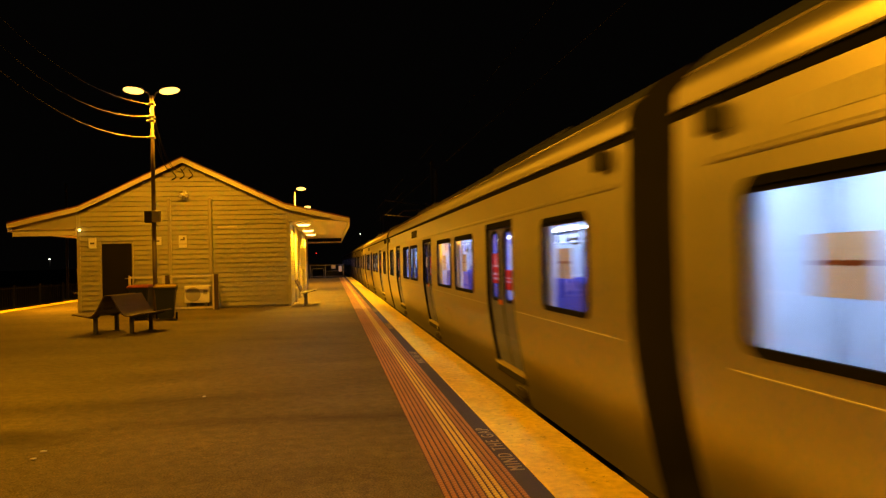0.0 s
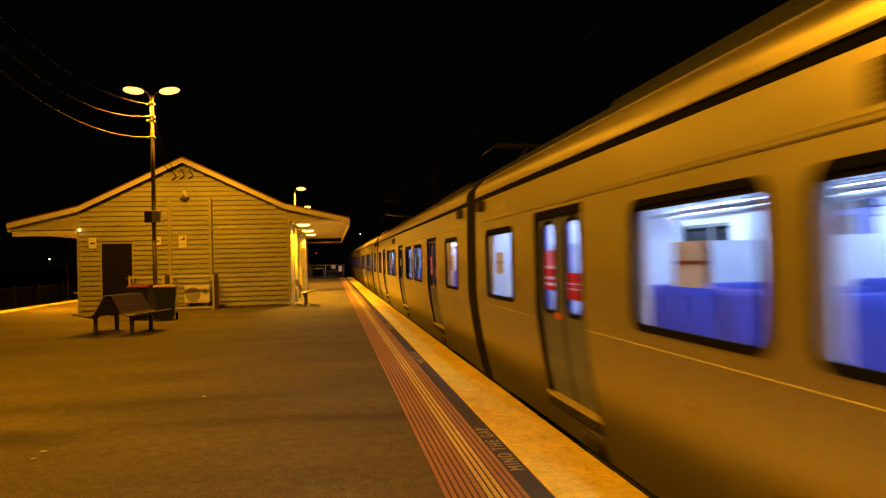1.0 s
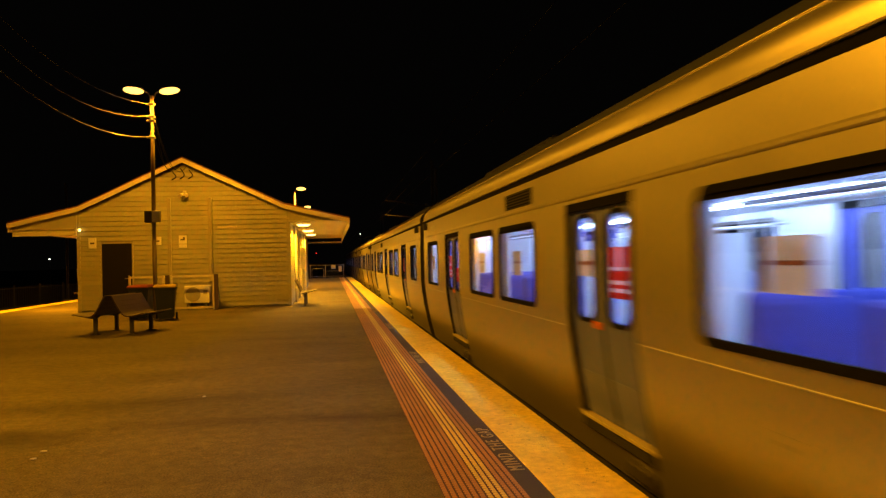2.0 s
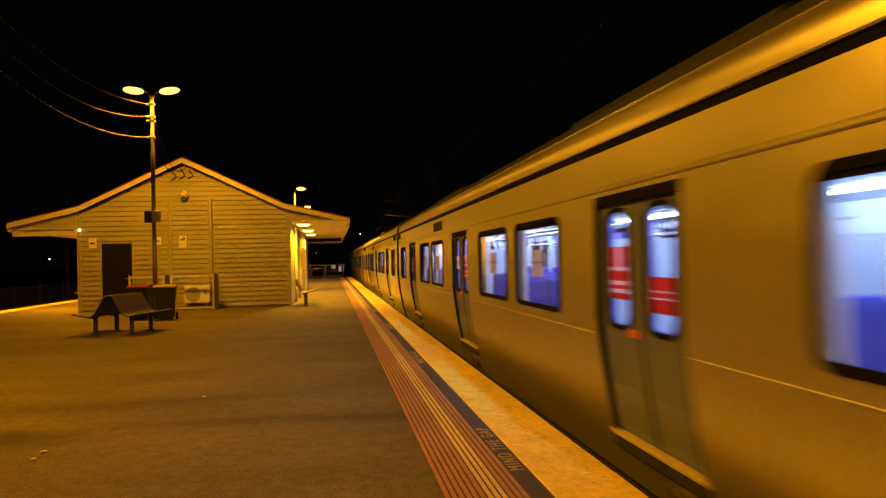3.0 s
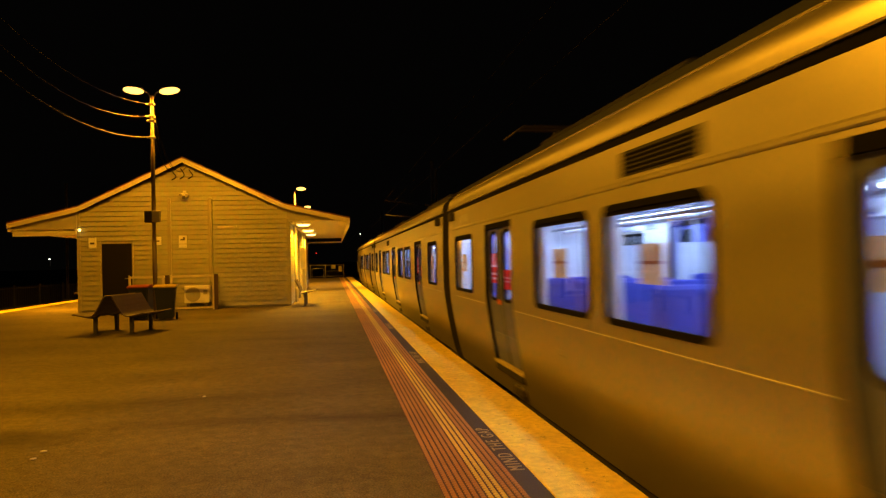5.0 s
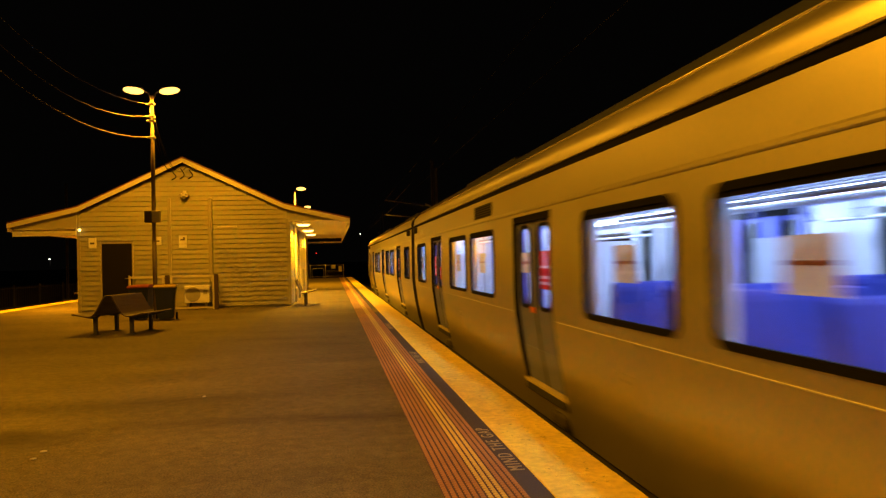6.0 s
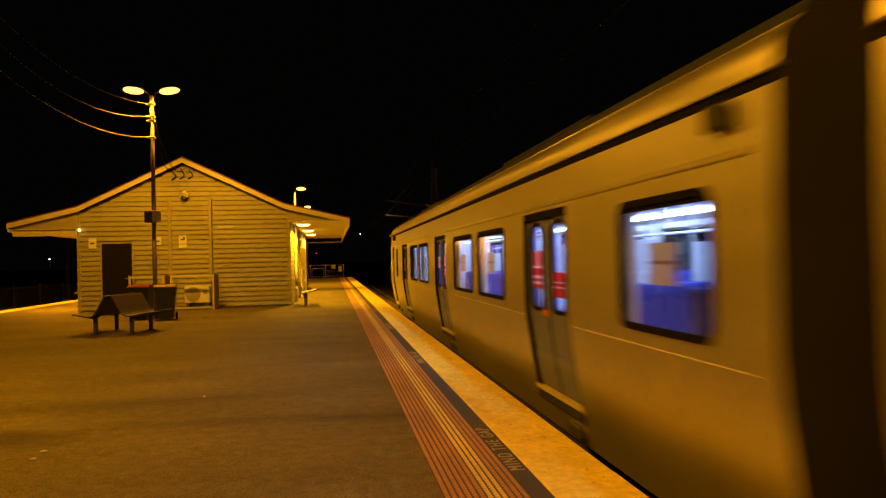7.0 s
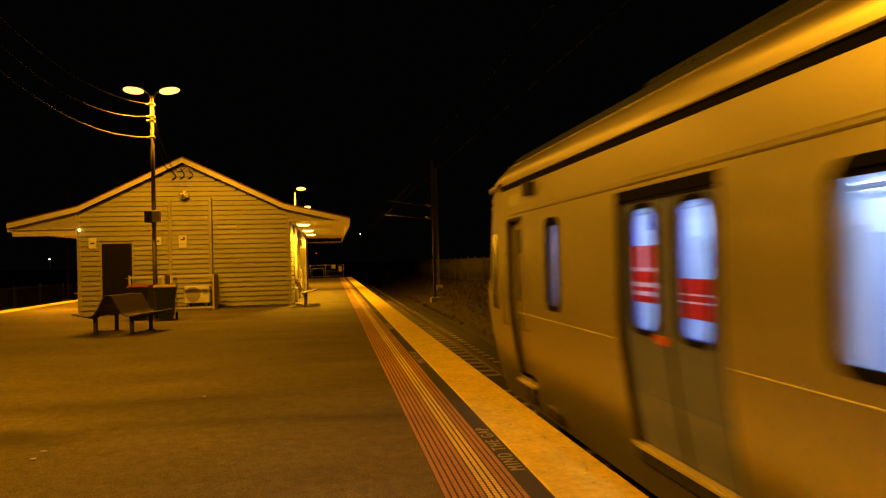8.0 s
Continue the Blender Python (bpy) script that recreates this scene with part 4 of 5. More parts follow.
def train_door(car, sgn, y0, y1, middle):
    yc, half = -(y0 + y1) / 2, (y1 - y0) / 2
    zc, zh = (DOOR[0] + DOOR[1]) / 2, (DOOR[1] - DOOR[0])
    base = pose(0, yc, 0, 0, 0, 0 if sgn < 0 else 180)
    # the recess's jambs and head
    def surround():
        bm = B()
        for s in (-1, 1):
            a, b = s * half, s * (half - 0.03)
            prism(bm, [(-side_x(z) + 0.0, z) for z in (0.06, 0.45, 0.78, 0.95, 1.87)] + [(-1.26, 1.87), (-1.22, 0.06)], "y", min(a, b), max(a, b))
        box(bm, -1.392, -1.26, -half + 0.03, half - 0.03, 1.80, 1.868)
        # rubber where the leaves meet
        zs = (0.065, 0.38, 0.72, 0.95, 1.70, 1.80)
        prism(bm, [(-side_x(z) + 0.04, z) for z in zs] + [(-side_x(z) + 0.07, z) for z in reversed(zs)], "y", -0.0145, 0.0145)
        return bm
    piece("door_surround", shared(("door_surround",), surround, "black"), car, base)
    def step():
        bm = B()
        box(bm, -1.298, -1.18, -half, half, 0.03, 0.058, 0.004)
        return bm
    piece("door_step", shared(("door_step",), step, "sill"), car, base)
    piece("step_beam", shared(("step_beam",), lambda: box(B(), -1.285, -1.18, -half + 0.02, half - 0.02, -0.06, 0.026, 0.01), "underframe"), car, base)
    piece("step_bracket", shared(("step_bracket",), lambda: box(B(), -1.275, -1.2, -half + 0.1, -half + 0.5, -0.24, -0.13, 0.02), "dark_steel"), car, base)
    lw = half - 0.045
    for s in (1, -1):
        def leaf():
            bm = B()
            # a leaf round a tall rounded light
            hole = [(a + 0.0, b + 1.32) for a, b in rounded(0.41, 0.86, 0.11, 5)]
            o = [bm.verts.new((-side_x(max(0.06, b)) + 0.045, a, b)) for a, b in hole]
            n = len(hole)
            def edge_point(a, b):
                da, db = a / 0.205, (b - 1.32) / 0.43
                m = max(abs(da), abs(db))
                return (da / m * lw / 2, 1.32 + db / m * 0.48)
            e = []
            for a, b in hole:
                p = edge_point(a, b)
                e.append(bm.verts.new((-side_x(p[1]) + 0.045, p[0], p[1])))
            for k in range(n):
                j = (k + 1) % n
                bm.faces.new((o[k], o[j], e[j], e[k]))
            prev = None
            for z in (0.84, 0.62, 0.45, 0.2, 0.065):
                row = [bm.verts.new((-side_x(z) + 0.045, y, z)) for y in (-lw / 2, lw / 2)]
                if prev:
                    bm.faces.new((prev[0], prev[1], row[1], row[0]))
                prev = row
            # back and edges
            box(bm, -1.32, -1.30, -lw / 2, -0.21, 0.88, 1.80)
            box(bm, -1.32, -1.30, 0.21, lw / 2, 0.88, 1.80)
            box(bm, -1.21, -1.19, -lw / 2, lw / 2, 0.065, 0.88)
            return bm
        at = base @ pose(0, s * (half - 0.03 - lw / 2), 0)
        d = piece("door_leaf", shared(("door_leaf",), leaf, "train_door"), car, at)
        piece("door_seal", shared(("door_seal",), lambda: ring(B(), 0.45, 0.90, 0.13, 0.035, 0.012), "black"), d, pose(-1.353, 0, 1.32))
        pane = piece("pane", shared(("door_pane",), lambda: plate(B(), 0.40, 0.85, 0.1), "glass"), d, pose(-1.345, 0, 1.32))
        pane.visible_shadow = False
        piece("kick_plate", shared(("kick_plate",), lambda: prism(B(), [(-side_x(z) + 0.044, z) for z in (0.09, 0.3, 0.44)] + [(-side_x(z) + 0.038, z) for z in (0.44, 0.3, 0.09)], "y", -lw / 2 + 0.02, lw / 2 - 0.02), "kick"), d, Matrix())
        if sgn < 0:
            tall = (s > 0) != middle
            if middle and s > 0:
                piece("notice", shared(("door_notice",), lambda: flat(0.34, 0.22, 0, 0, 0), "paper"), d, pose(-1.348, 0, 1.36))
                piece("printed_band", shared(("door_band",), lambda: flat(0.34, 0.03, 0, 0, 0), "poster_stripe"), d, pose(-1.351, 0, 1.36))
            else:
                # printed strips set edge to edge, red and pale in turn
                z = 1.48 if tall else 1.27
                for q, h in enumerate((0.15, 0.026, 0.075, 0.03, 0.03, 0.03, 0.045) if tall else (0.09, 0.012, 0.035, 0.012, 0.09)):
                    if q == 0 and tall:
                        # the top field carries a pale upright sign between two red halves
                        for y in (-0.098, 0.098):
                            piece("red_field", shared(("red_field",), lambda: flat(0.134, h, 0), "red"), d, pose(-1.348, y, z - h / 2))
                        piece("pale_mark", shared(("pale_mark",), lambda: flat(0.062, h, 0), "white_print"), d, pose(-1.348, 0, z - h / 2))
                    else:
                        name, mat = ("red_strip", "red") if q % 2 == 0 else ("pale_strip", "white_print")
                        piece(name, shared((name, h), lambda: flat(0.33, h, 0), mat), d, pose(-1.348, 0, z - h / 2))
                    z -= h
        if s > 0:
            piece("door_button", shared(("door_button",), lambda: box(B(), -0.012, 0, -0.07, 0.07, -0.03, 0.03, 0.004), "orange"), d, pose(-1.350, -0.25, 0.86))


def seat_mesh():
    bm = B()
    prism(bm, [(0.0, 0.42), (0.46, 0.44), (0.48, 0.52), (0.10, 0.53), (0.02, 1.19), (-0.05, 1.21), (-0.07, 1.15), (-0.04, 0.44)], "x", -0.45, 0.45)
    bmesh.ops.bevel(bm, geom=list(bm.edges), offset=0.018, segments=1, affect="EDGES")
    box(bm, -0.3, -0.25, 0.1, 0.3, 0.08, 0.43)
    box(bm, 0.25, 0.3, 0.1, 0.3, 0.08, 0.43)
    return bm


def train_car(cab, open_bay=False):
    """A car with its far end at y = 0 of its own space, running towards -y."""
    shift = 1.27 if cab else 0.0
    length = 23.0 if cab else 22.0
    car = thing("train_car", Matrix(), "stainless steel suburban train car with lit interior and grey doors" if not cab else "stainless steel driving car at the train's tail, cab unlit", "train car", "train cars")
    wins = [(a + shift, b + shift) for a, b in WINDOWS]
    doors = [(a + shift, b + shift) for a, b in DOORS]
    if cab:
        wins[0] = (2.75, 3.1)
        doors[0] = (4.49, 5.95)
    start = 0.9 if cab else 0.05
    side_end = length - 0.10
    bm = B()
    for sgn in (-1, 1):
        car_side(bm, sgn, side_end, wins, doors + [(1.13, 1.83)] if cab else doors, start)
    part("body", bm, "stainless", car)
    # ends
    for y in ((-side_end,) if cab else (-start, -side_end)):
        bm = B()
        edge = [(x, z) for x, z in PROFILE + ROOF]
        pts = [bm.verts.new((-x, y, z)) for x, z in edge] + [bm.verts.new((x, y, z)) for x, z in reversed(edge[:-1])]
        bm.faces.new(pts)
        part("end_wall", bm, "car_end", car, "dark car end")
    # roof
    bm = B()
    rows = []
    full = [(-x, z) for x, z in ROOF] + [(x, z) for x, z in reversed(ROOF[:-1])]
    for y in (start, side_end):
        rows.append([bm.verts.new((x, -y, z)) for x, z in full])
    for i in range(len(full) - 1):
        f = bm.faces.new((rows[0][i], rows[0][i + 1], rows[1][i + 1], rows[1][i]))
        f.smooth = True
    me = mesh_of("roof", bm, "cantrail", "train_roof")
    for p in me.polygons:
        p.material_index = 1 if abs(p.center.x) < 1.275 else 0
    piece("roof", me, car, Matrix())
    for sgn in (-1, 1):
        # black strip: the shade in the gutter's recess is put into its colour
        bm = B()
        a, b = sorted((sgn * 1.375, sgn * 1.392))
        box(bm, a, b, -length + 0.1, -start, 2.214, 2.266, 0.004)
        part("gutter", bm, "black", car, "rain gutter strip, dark for the shade of its recess")
        part("drip_lip", prism(B(), [(sgn * x, z) for x, z in ((1.38, 2.268), (1.406, 2.268), (1.410, 2.274), (1.406, 2.282), (1.386, 2.286))], "y", -length + 0.08, -start), "cantrail", car)
        part("roof_bead", rod(B(), (sgn * 1.288, -length + 0.08, 2.505), (sgn * 1.288, -start, 2.505), 0.008, 8), "stainless", car)
        gaps = sorted(doors)
        # a rolled bead above the windows, shaded underneath
        part("moulding", prism(B(), [(sgn * x, z) for x, z in ((1.385, 1.948), (1.398, 1.944), (1.406, 1.930), (1.406, 1.912), (1.400, 1.902), (1.385, 1.900))], "y", -length + 0.3, -start - 0.4), "stainless", car)
        edges = [start + 0.6] + [v for d in gaps for v in (d[0] - 0.06, d[1] + 0.06)] + [length - 0.3]
        for k in range(0, len(edges), 2):
            a, b = sorted((sgn * 1.37, sgn * 1.397))
            # its pale colour carries the light caught along the moulding's top
            part("belt_moulding", box(B(), a, b, -edges[k + 1], -edges[k], 0.80, 0.808, 0.002), "moulding", car)
    # roof pods
    for y0, y1 in ((3.5, 7.5), (14.5, 18.5)):
        bm = B()
        box(bm, -0.7, 0.7, -y1, -y0, 2.76, 2.945, 0.05)
        part("roof_unit", bm, "train_roof", car)
    # underframe, bogies
    bm = B()
    box(bm, -1.1, 1.1, -length + 3.6, -3.6 - shift, -0.95, -0.14, 0.03)
    for y in (0.5 + shift, length - 0.5):
        box(bm, -1.15, 1.15, -y - 0.4, -y + 0.4, -0.6, -0.14)
    part("underframe", bm, "underframe", car)
    for yb in (2.6 + shift * 0.8, length - 2.6):
        bm = B()
        for x in (-0.95, 0.95):
            box(bm, x - 0.07, x + 0.07, -yb - 1.6, -yb + 1.6, -0.95, -0.7, 0.03)
        box(bm, -0.9, 0.9, -yb - 0.2, -yb + 0.2, -0.9, -0.6)
        bogie = part("bogie", bm, "underframe", car)
        for dy in (-1.05, 1.05):
            bm = B()
            for x in (-0.55, 0.55):
                rod(bm, (x - 0.06, -yb + dy, -0.83), (x + 0.06, -yb + dy, -0.83), 0.42, 20)
            rod(bm, (-0.55, -yb + dy, -0.83), (0.55, -yb + dy, -0.83), 0.07, 8)
            part("wheelset", bm, "rail", bogie)
    # windows and doors
    for sgn in (-1, 1):
        for k, (a, b) in enumerate(wins):
            train_window(car, sgn, a, b, poster=not (cab and k == 0))
        for k, (a, b) in enumerate(doors):
            train_door(car, sgn, a, b, k == 1)
    # end boxes and their marks, vent
    for y in ((2.22, length - 0.55) if cab else (0.55, length - 0.55)):
        bm = B()
        box(bm, -1.47, -1.38, -y - 0.10, -y + 0.10, 2.06, 2.20, 0.02)
        part("end_camera", bm, "underframe", car, "dark camera housing")
    if not cab:
        bm = B()
        box(bm, -1.398, -1.38, -9.02, -7.88, 1.97, 2.145)
        v = part("vent", bm, "underframe", car, "dark louvred vent")
        for k in range(5):
            part("slat", box(B(), -1.406, -1.392, -8.98, -7.92, 1.985 + k * 0.031, 1.998 + k * 0.031), "black", v)
        for k in range(5):
            part("number_bar", box(B(), -1.3975, -1.392, -1.32 - k * 0.13, -1.24 - k * 0.13, 2.0, 2.11), "moulding", car)
    # small access flaps low on the side
    for y, w in ((6.3, 0.32), (13.2, 0.45)):
        y += shift
        bm = B()
        prism(bm, [(-side_x(z) - 0.006, z) for z in (0.30, 0.42, 0.55)] + [(-side_x(z) + 0.01, z) for z in (0.55, 0.42, 0.30)], "y", -y - w / 2, -y + w / 2)
        flap = part("access_flap", bm, "stainless", car)
        part("latch", box(B(), -side_x(0.5) - 0.012, -side_x(0.5) - 0.002, -y - 0.03, -y + 0.03, 0.49, 0.51), "steel", flap)
    # gangway
    if not cab:
        bm = B()
        for k in range(6):
            y = 0.02 + k * 0.09
            box(bm, -0.75, 0.75, y, y + 0.06, -0.2, 2.3, 0.02)
        part("gangway", bm, "black", car, "black folded gangway bellows")
    # lining
    i0, i1 = (2.0 if cab else 0.12), length - 0.17
    bm = B()
    box(bm, -1.2, 1.2, -i1, -i0, 0.02, 0.07)
    part("floor", bm, "train_floor", car)
    bm = B()
    prism(bm, [(-1.27, 1.86), (-0.95, 1.96), (0.95, 1.96), (1.27, 1.86), (1.29, 1.95), (0.95, 2.0), (-0.95, 2.0), (-1.29, 1.95)], "y", -i1, -i0)
    box(bm, -1.25, 1.25, -i1 - 0.03, -i1, 0.3, 1.95)
    box(bm, -1.19, 1.19, -i1 - 0.03, -i1, 0.07, 0.3)
    box(bm, -1.25, 1.25, -i0, -i0 + 0.03, 0.3, 1.95)
    box(bm, -1.19, 1.19, -i0, -i0 + 0.03, 0.07, 0.3)
    for sgn in (-1, 1):
        spots = sorted([(a, b) for a, b in wins] + [(a, b) for a, b in doors])
        prev = i0
        low = sorted((sgn * 1.19, sgn * 1.22))
        for a, b in spots:
            x0, x1 = sorted((sgn * 1.27, sgn * 1.31))
            if a - 0.02 > prev:
                box(bm, x0, x1, -a + 0.02, -prev, 0.5, 1.9)
                box(bm, *low, -a + 0.02, -prev, 0.07, 0.5)
            if (a, b) in wins:
                box(bm, x0, x1, -b - 0.02, -a + 0.02, 0.5, WIN[0] - 0.03)
                box(bm, *low, -b - 0.02, -a + 0.02, 0.07, 0.5)
                box(bm, x0, x1, -b - 0.02, -a + 0.02, WIN[1] + 0.03, 1.9)
            else:
                box(bm, x0, x1, -b - 0.02, -a + 0.02, 1.86, 1.9)
            prev = b + 0.02
        box(bm, x0, x1, -i1, -prev, 0.5, 1.9)
        box(bm, *low, -i1, -prev, 0.07, 0.5)
        # draught screens beside the doors
        for a, b in doors:
            for y in (a - 0.12, b + 0.12):
                x0, x1 = sorted((sgn * 0.62, sgn * 1.2))
                box(bm, x0, x1, -y - 0.015, -y + 0.015, 0.07, 1.55)
    part("lining", bm, "lining", car, "white moulded interior lining")
    tubes = int((i1 - i0 - 0.4) / 1.5)
    for x in (-0.85, 0.85):
        for k in range(tubes):
            y = i0 + 0.15 + k * 1.5
            piece("light_tube", shared(("light_tube",), lambda: box(B(), -0.035, 0.035, -1.3, 0, 1.90, 1.935), "tube"), car, pose(x, -y, 0))
    for x in (-1.08, 1.08):
        for a, b in ((5.2 + shift, 9.6 + shift), (12.4 + shift, 16.8 + shift)):
            rack = part("luggage_rack", rod(B(), (x, -b, 1.70), (x, -a, 1.70), 0.016, 8), "steel", car)
            part("rack_edge", rod(B(), (x * 0.86, -b, 1.68), (x * 0.86, -a, 1.68), 0.016, 8), "lining", rack)
    bm = B()
    for a, b in doors:
        for x in (-0.6, 0.6):
            for y in (a - 0.1, b + 0.1):
                rod(bm, (x, -y, 0.07), (x, -y, 1.96), 0.018, 8)
    part("grab_poles", bm, "steel", car)
    seat = shared(("seat",), seat_mesh, "seat_blue")
    bays = [(5.25 + shift, 9.55 + shift), (12.45 + shift, 16.75 + shift), ((2.55 if cab else i0 + 0.15), 2.75 + shift), (19.25 + shift, i1 - 0.1)]
    if not cab:
        # equipment cupboard across the far end's bay
        part("cupboard", box(B(), -0.42, 0.42, -2.75, -0.16, 0.07, 1.9, 0.02), "lining", car, "white equipment cupboard")
        bays = [bays[0], bays[1], bays[3]]
    if open_bay:
        a, b = bays.pop(0)
        # standing space: tip-up seats, wall rails and a tall screen
        for k in range(4):
            y = a + 0.5 + k * 0.95
            part("tip_up_seat", box(B(), 0.98, 1.18, -y - 0.22, -y + 0.22, 0.45, 0.95, 0.03), "seat_blue", car)
        for x in (-1.2, 1.2):
            part("wall_rail", rod(B(), (x, -b + 0.1, 0.86), (x, -a - 0.1, 0.86), 0.018, 8), "steel", car)
        for x0, x1 in ((-1.2, -0.45), (0.45, 1.2)):
            part("screen", box(B(), x0, x1, -b - 0.2, -b - 0.16, 0.07, 1.75, 0.01), "lining", car)
        part("grab_pole", rod(B(), (0.0, -(a + b) / 2, 0.07), (0.0, -(a + b) / 2, 1.96), 0.018, 8), "steel", car)
    strap = shared(("strap",), lambda: tube(B(), [(0, 0, 0), (0, 0, -0.07), (0, 0.05, -0.15), (0, -0.05, -0.15), (0, 0, -0.08)], 0.011, 5), "seat_blue")
    for a, b in bays:
        y = a + 0.25
        flip = False
        for x in (-0.42, 0.42):
            rail = part("grab_rail", rod(B(), (x, -b + 0.1, 1.82), (x, -a - 0.1, 1.82), 0.015, 8), "steel", car)
            for k in range(int((b - a - 0.4) / 0.55)):
                piece("strap", strap, rail, pose(x, -a - 0.4 - k * 0.55, 1.81))
            for yy in (a + 0.2, b - 0.2):
                part("seat_pole", rod(B(), (x, -yy, 0.07), (x, -yy, 1.96), 0.017, 8), "lining", car)
        while y < b - 0.2:
            for x in (-0.8, 0.8):
                piece("seat", seat, car, pose(x, -y, 0, 0, 0, 180 if flip else 0))
            y += 0.62 if flip else 1.0
            flip = not flip
    return car, length


def cab_lean(z):
    """How far the cab's nose reaches forward at a height."""
    return (1.75 if z < 0.9 else 1.75 - 0.52 * (z - 0.9)) - 0.25 * max(0.0, 0.3 - z)


def cab_point(f, z, x, out=0.0):
    """A point of the nose: f runs from the side wall round to the front."""
    k = math.sqrt(max(0.0, 1 - (f * 0.82) ** 4))
    return (-x * k - out, -0.9 + cab_lean(z) * f + out * f, z)


def cab_patch(fs, zs, out):
    """A thin shell laid over one side of the nose."""
    bm = B()
    for t in (out, out - 0.012):
        rows = [[bm.verts.new(cab_point(f, z, side_x(z), t)) for f in fs] for z in zs]
        for p, q in zip(rows, rows[1:]):
            for i in range(len(p) - 1):
                bm.faces.new((p[i], p[i + 1], q[i + 1], q[i]))
    return bm


def cab_end(car):
    """The tail's tapered cab front, unlit."""
    bm = B()
    loops = []
    full = PROFILE + ROOF
    for f in (0.0, 0.12, 0.25, 0.42, 0.55, 0.7, 0.85, 1.0):
        half = []
        for x, z in full:
            px, py, pz = cab_point(f, z, x)
            half.append((px, py, pz if pz < 2.25 else 2.25 + (pz - 2.25) * (1 - 0.55 * f)))
        pts = half + [(-x, yy, z) for x, yy, z in reversed(half[:-1])]
        loops.append([bm.verts.new(p) for p in pts])
    for a, b in zip(loops, loops[1:]):
        for i in range(len(a) - 1):
            bm.faces.new((a[i], a[i + 1], b[i + 1], b[i])).smooth = True
    bm.faces.new(loops[-1])
    part("cab_front", bm, "stainless", car)
    # brow round the nose under the roof
    bm = B()
    fs = (0.0, 0.25, 0.42, 0.55, 0.7, 0.85, 1.0)
    rows = []
    for z, out in ((2.25, 0.0), (2.262, 0.05), (2.30, 0.055), (2.325, 0.0)):
        half = [cab_point(f, z, 1.388, out) for f in fs]
        rows.append([bm.verts.new(p) for p in half] + [bm.verts.new((-x, y, zz)) for x, y, zz in reversed(half)])
    for p, q in zip(rows, rows[1:]):
        for i in range(len(p) - 1):
            bm.faces.new((p[i], p[i + 1], q[i + 1], q[i]))
    part("brow", bm, "cantrail", car)
    # crew door set back in the side, on both sides of the cab
    zs = (0.06, 0.2, 0.38, 0.55, 0.72, 0.95, 1.4, 1.87)
    def upright(y0, y1, a, b):
        return prism(B(), [(-side_x(z) + a, z) for z in zs] + [(-side_x(z) + b, z) for z in reversed(zs)], "y", y0, y1)
    far = part("cab_door", upright(-1.83, -1.13, 0.07, 0.10), "stainless", car)
    far.matrix_basis = Matrix.Diagonal((-1, 1, 1, 1))
    d = part("cab_door", upright(-1.83, -1.13, 0.07, 0.10), "stainless", car)
    # jambs and head are coloured dark to give the recess its shade
    for y0, y1 in ((-1.14, -1.125), (-1.835, -1.82)):
        part("door_jamb", upright(y0, y1, 0.0, 0.07), "dark_steel", d)
    part("door_head", box(B(), -1.394, -1.31, -1.82, -1.14, 1.84, 1.872), "underframe", d)
    part("cab_window", box(B(), -1.336, -1.325, -1.66, -1.34, 0.92, 1.74), "screen", d)
    part("door_lever", box(B(), -1.345, -1.30, -1.32, -1.24, 0.70, 0.73, 0.004), "steel", d)
    for y in (-1.07, -1.90):
        part("handrail", tube(B(), [(-1.36, y, 0.62), (-1.44, y, 0.64), (-1.445, y, 1.45), (-1.39, y, 1.47)], 0.013, 8), "steel", d)
    part("cab_step", box(B(), -1.315, -1.2, -1.78, -1.15, -0.03, 0.0, 0.006), "sill", car)
    part("step_bracket", box(B(), -1.28, -1.2, -1.7, -1.35, -0.2, -0.06, 0.02), "dark_steel", car)
    part("step_bracket", box(B(), -1.27, -1.2, -2.6, -2.2, -0.22, -0.12, 0.02), "dark_steel", car)
    part("number_panel", box(B(), -1.394, -1.385, -1.72, -1.28, 2.0, 2.13, 0.003), "moulding", car, "pale plain panel above the crew door")
    for sgn in (-1, 1):
        q = part("quarter_window", cab_patch((0.19, 0.25, 0.31, 0.37), (0.78, 0.95, 1.3, 1.6, 1.72), 0.006), "screen", car, "dark quarter window")
        if sgn > 0:
            q.matrix_basis = Matrix.Diagonal((-1, 1, 1, 1))
    # the windscreen wraps round the front's corners
    bm = B()
    rows = []
    for z in (1.02, 1.3, 1.6, 1.84):
        half = [cab_point(f, z, side_x(z), 0.006) for f in (0.47, 0.55, 0.7, 0.85, 1.0)]
        rows.append([bm.verts.new(p) for p in half] + [bm.verts.new((-x, y, zz)) for x, y, zz in reversed(half)])
    for p, q in zip(rows, rows[1:]):
        for i in range(len(p) - 1):
            bm.faces.new((p[i], p[i + 1], q[i + 1], q[i]))
    part("windscreen", bm, "screen", car, "dark wraparound windscreen")
    for sgn in (-1, 1):
        for z in (2.06, 2.16):
            x, y, _ = cab_point(0.62, z, 1.385)
            part("marker_light", rod(B(), (sgn * -x * 0.96, y - 0.08, z), (sgn * -x * 0.98, y + 0.03, z), 0.045, 12), "steel", car)
    for x in (-0.64, 0.64):
        part("tail_light", rod(B(), (x, 0.78, 0.55), (x, 0.87, 0.55), 0.1, 14), "tail_red", car)


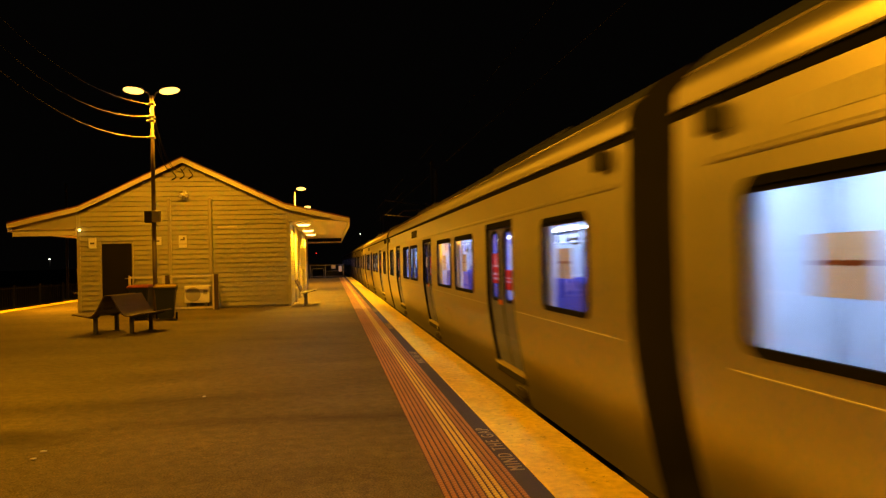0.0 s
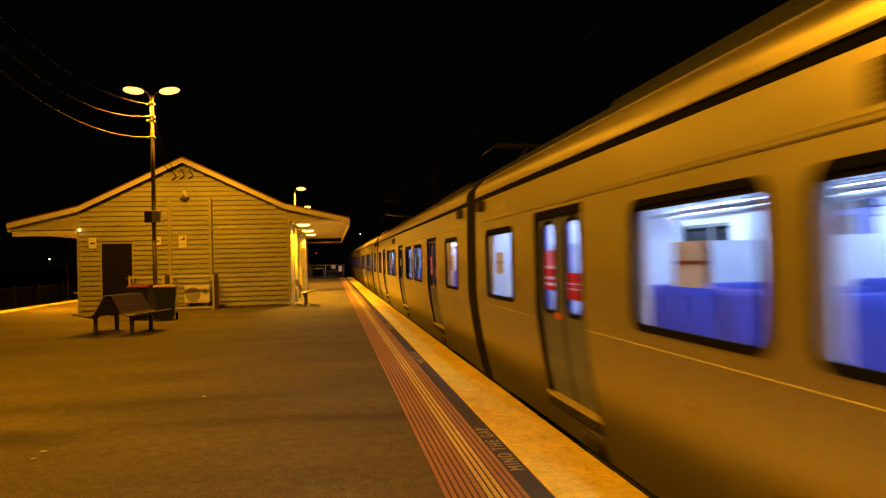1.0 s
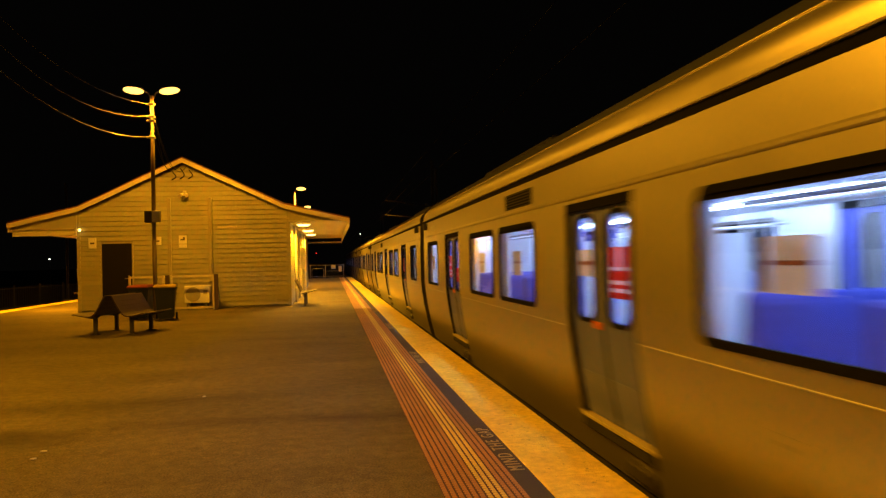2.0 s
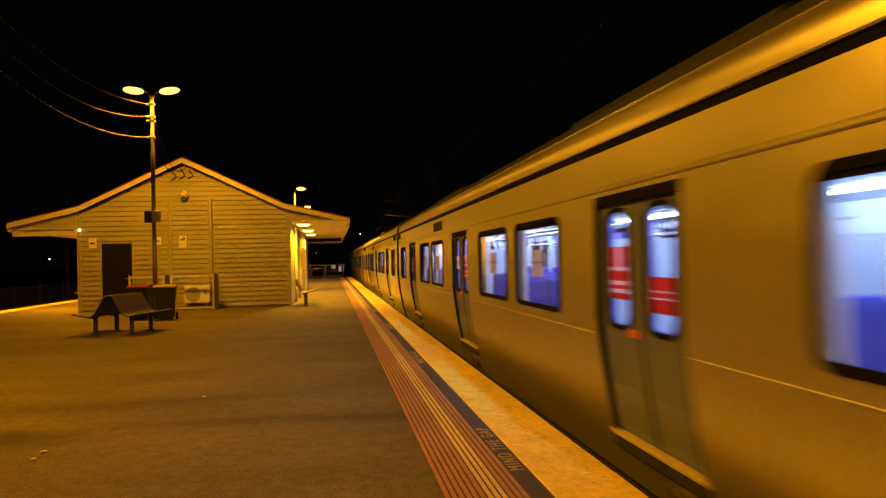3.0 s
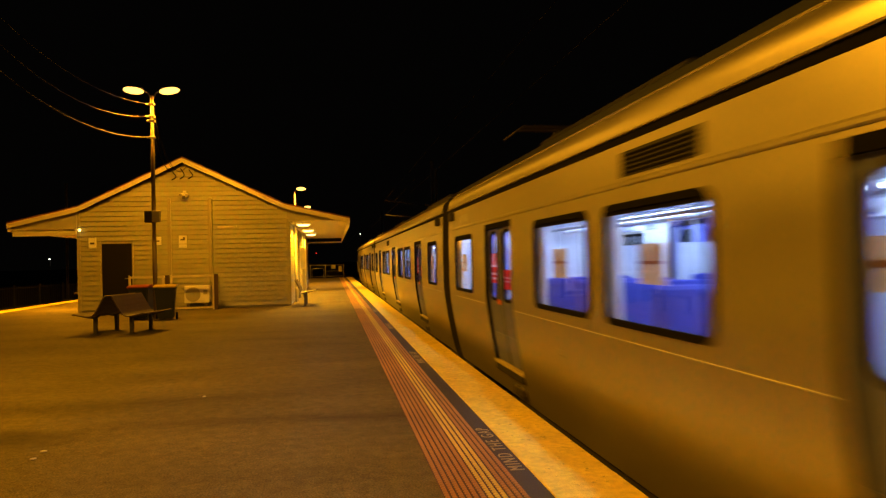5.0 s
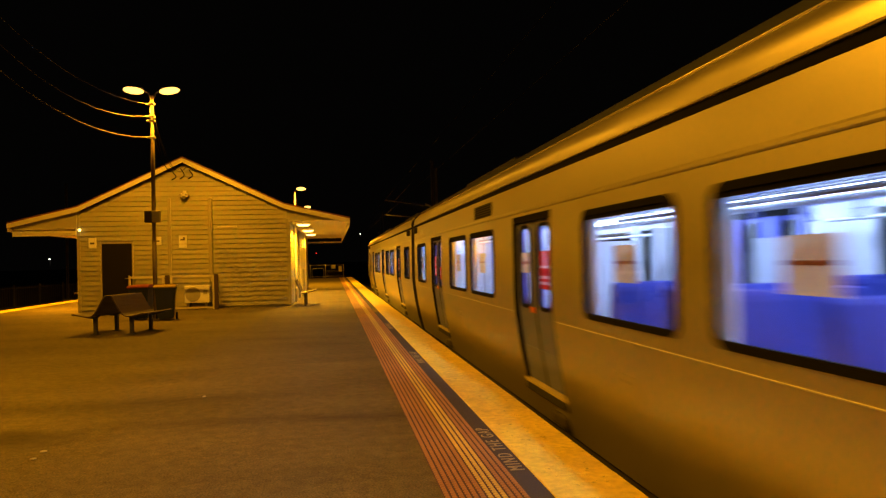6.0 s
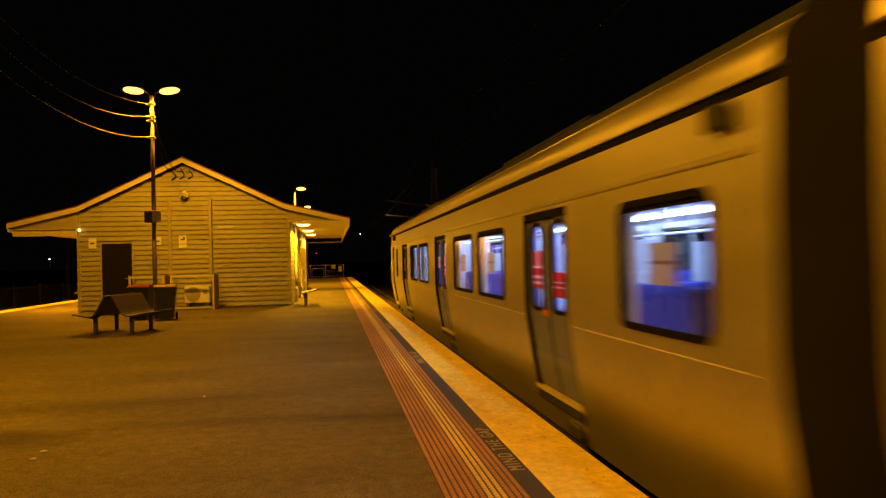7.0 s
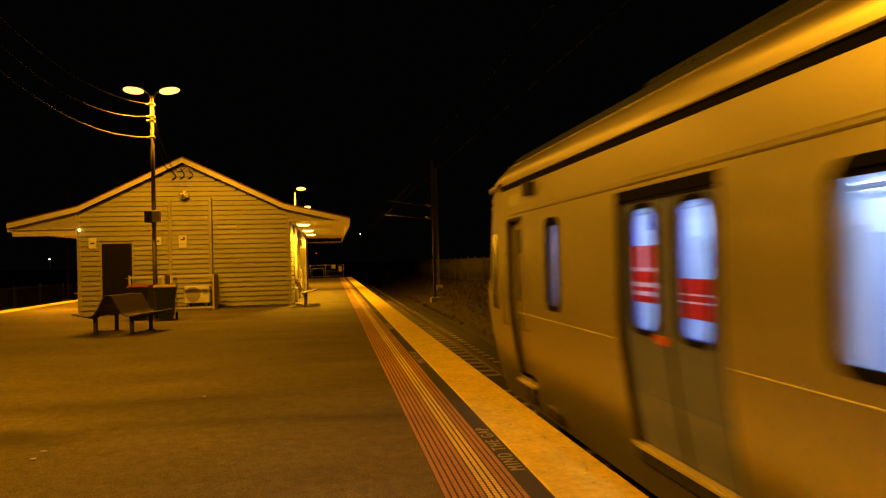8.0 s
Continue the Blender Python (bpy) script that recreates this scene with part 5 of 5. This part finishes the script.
# where the train's tail stands along the track, by the second
TAIL = ((0.0, 140.5), (0.5, 132.22), (1.0, 124.15), (1.5, 116.0), (3.0, 91.27), (3.5, 83.68), (4.0, 75.27), (4.5, 67.4),
        (6.0, 41.85), (6.5, 34.25), (7.0, 26.05), (7.5, 17.7), (8.0, 9.6))
CARS = []


def pantograph(car, y):
    """A lowered single-arm current collector on the roof."""
    bm = B()
    for x in (-0.5, 0.5):
        rod(bm, (x, -y - 0.6, 2.92), (x, -y + 0.6, 2.92), 0.03, 6)
        for q in (-0.5, 0.5):
            rod(bm, (x, -y + q, 2.76), (x, -y + q, 2.92), 0.05, 8)
    p = part("pantograph_base", bm, "dark_steel", car)
    part("lower_arm", rod(B(), (0, -y - 0.5, 2.94), (0, -y + 0.9, 3.12), 0.03, 8), "dark_steel", p)
    part("upper_arm", rod(B(), (0, -y + 0.9, 3.12), (0, -y - 0.3, 3.34), 0.022, 8), "dark_steel", p)
    bm = B()
    for q in (-0.15, 0.15):
        tube(bm, [(-0.8, -y - 0.3 + q, 3.22), (-0.6, -y - 0.3 + q, 3.36), (0.6, -y - 0.3 + q, 3.36), (0.8, -y - 0.3 + q, 3.22)], 0.018, 6)
    part("collector_head", bm, "dark_steel", p)


def train():
    cab, length = train_car(True, True)
    cab_end(cab)
    CARS.append((cab, 0.0))
    mid, _ = train_car(False)
    CARS.append((train_car(False, True)[0], length + 0.55))
    CARS.append((mid, length + 0.55 + 22.55))
    for k in range(2, 6):
        CARS.append((copy_thing(mid, Matrix()), length + 0.55 + k * 22.55))
    pantograph(CARS[2][0], 1.8)
    pantograph(CARS[4][0], 20.2)


def motions():
    for car, s in CARS:
        walk(car, [(t, pose(XC, y - s, 0)) for t, y in TAIL])

ground()
ballast_bed("ballast_near", 1.66)
ballast_bed("ballast_far", -14.9)
rail_track(1.66, True)
rail_track(-14.9, False)
platform()
tactile()
floor_words()
building()
platform_lamp(-6.45, 20.5, "dark steel platform lamp post with twin glowing sodium heads")
# out of view, added to brighten the middle of the platform
platform_lamp(-6.4, 8.0, "dark steel platform lamp post with twin glowing sodium heads")
platform_lamp(-3.2, -0.7, "dark steel platform lamp post with twin glowing sodium heads")
pole_cables()
pole_box()
double_bench()
wall_bench(-2.98, 25.1, 0)
wall_bench(-10.5, 29.6, 180)
wheelie_bin(-6.13, 20.25, 8, "lid_yellow", "dark green wheelie bin with a yellow lid")
wheelie_bin(-6.84, 20.7, -6, "lid_red", "dark green wheelie bin with a red lid")
air_conditioner()
guard_frame(-6.81, -5.52, 24.2, "pale steel guard frame round the air conditioner", 0.78, (-6.92, -5.44))
guard_frame(-8.05, -7.05, 24.2, "pale steel guard frame against the wall", 0.78, ())
wall_signs()
side_wall_things()
single_lamp(-4.0, 47.0, 0.4, 6.05)
single_lamp(-4.2, 66.0, 0.4, 6.3)
end_gate()
distance()
grass_tufts()
litter()
train()
motions()
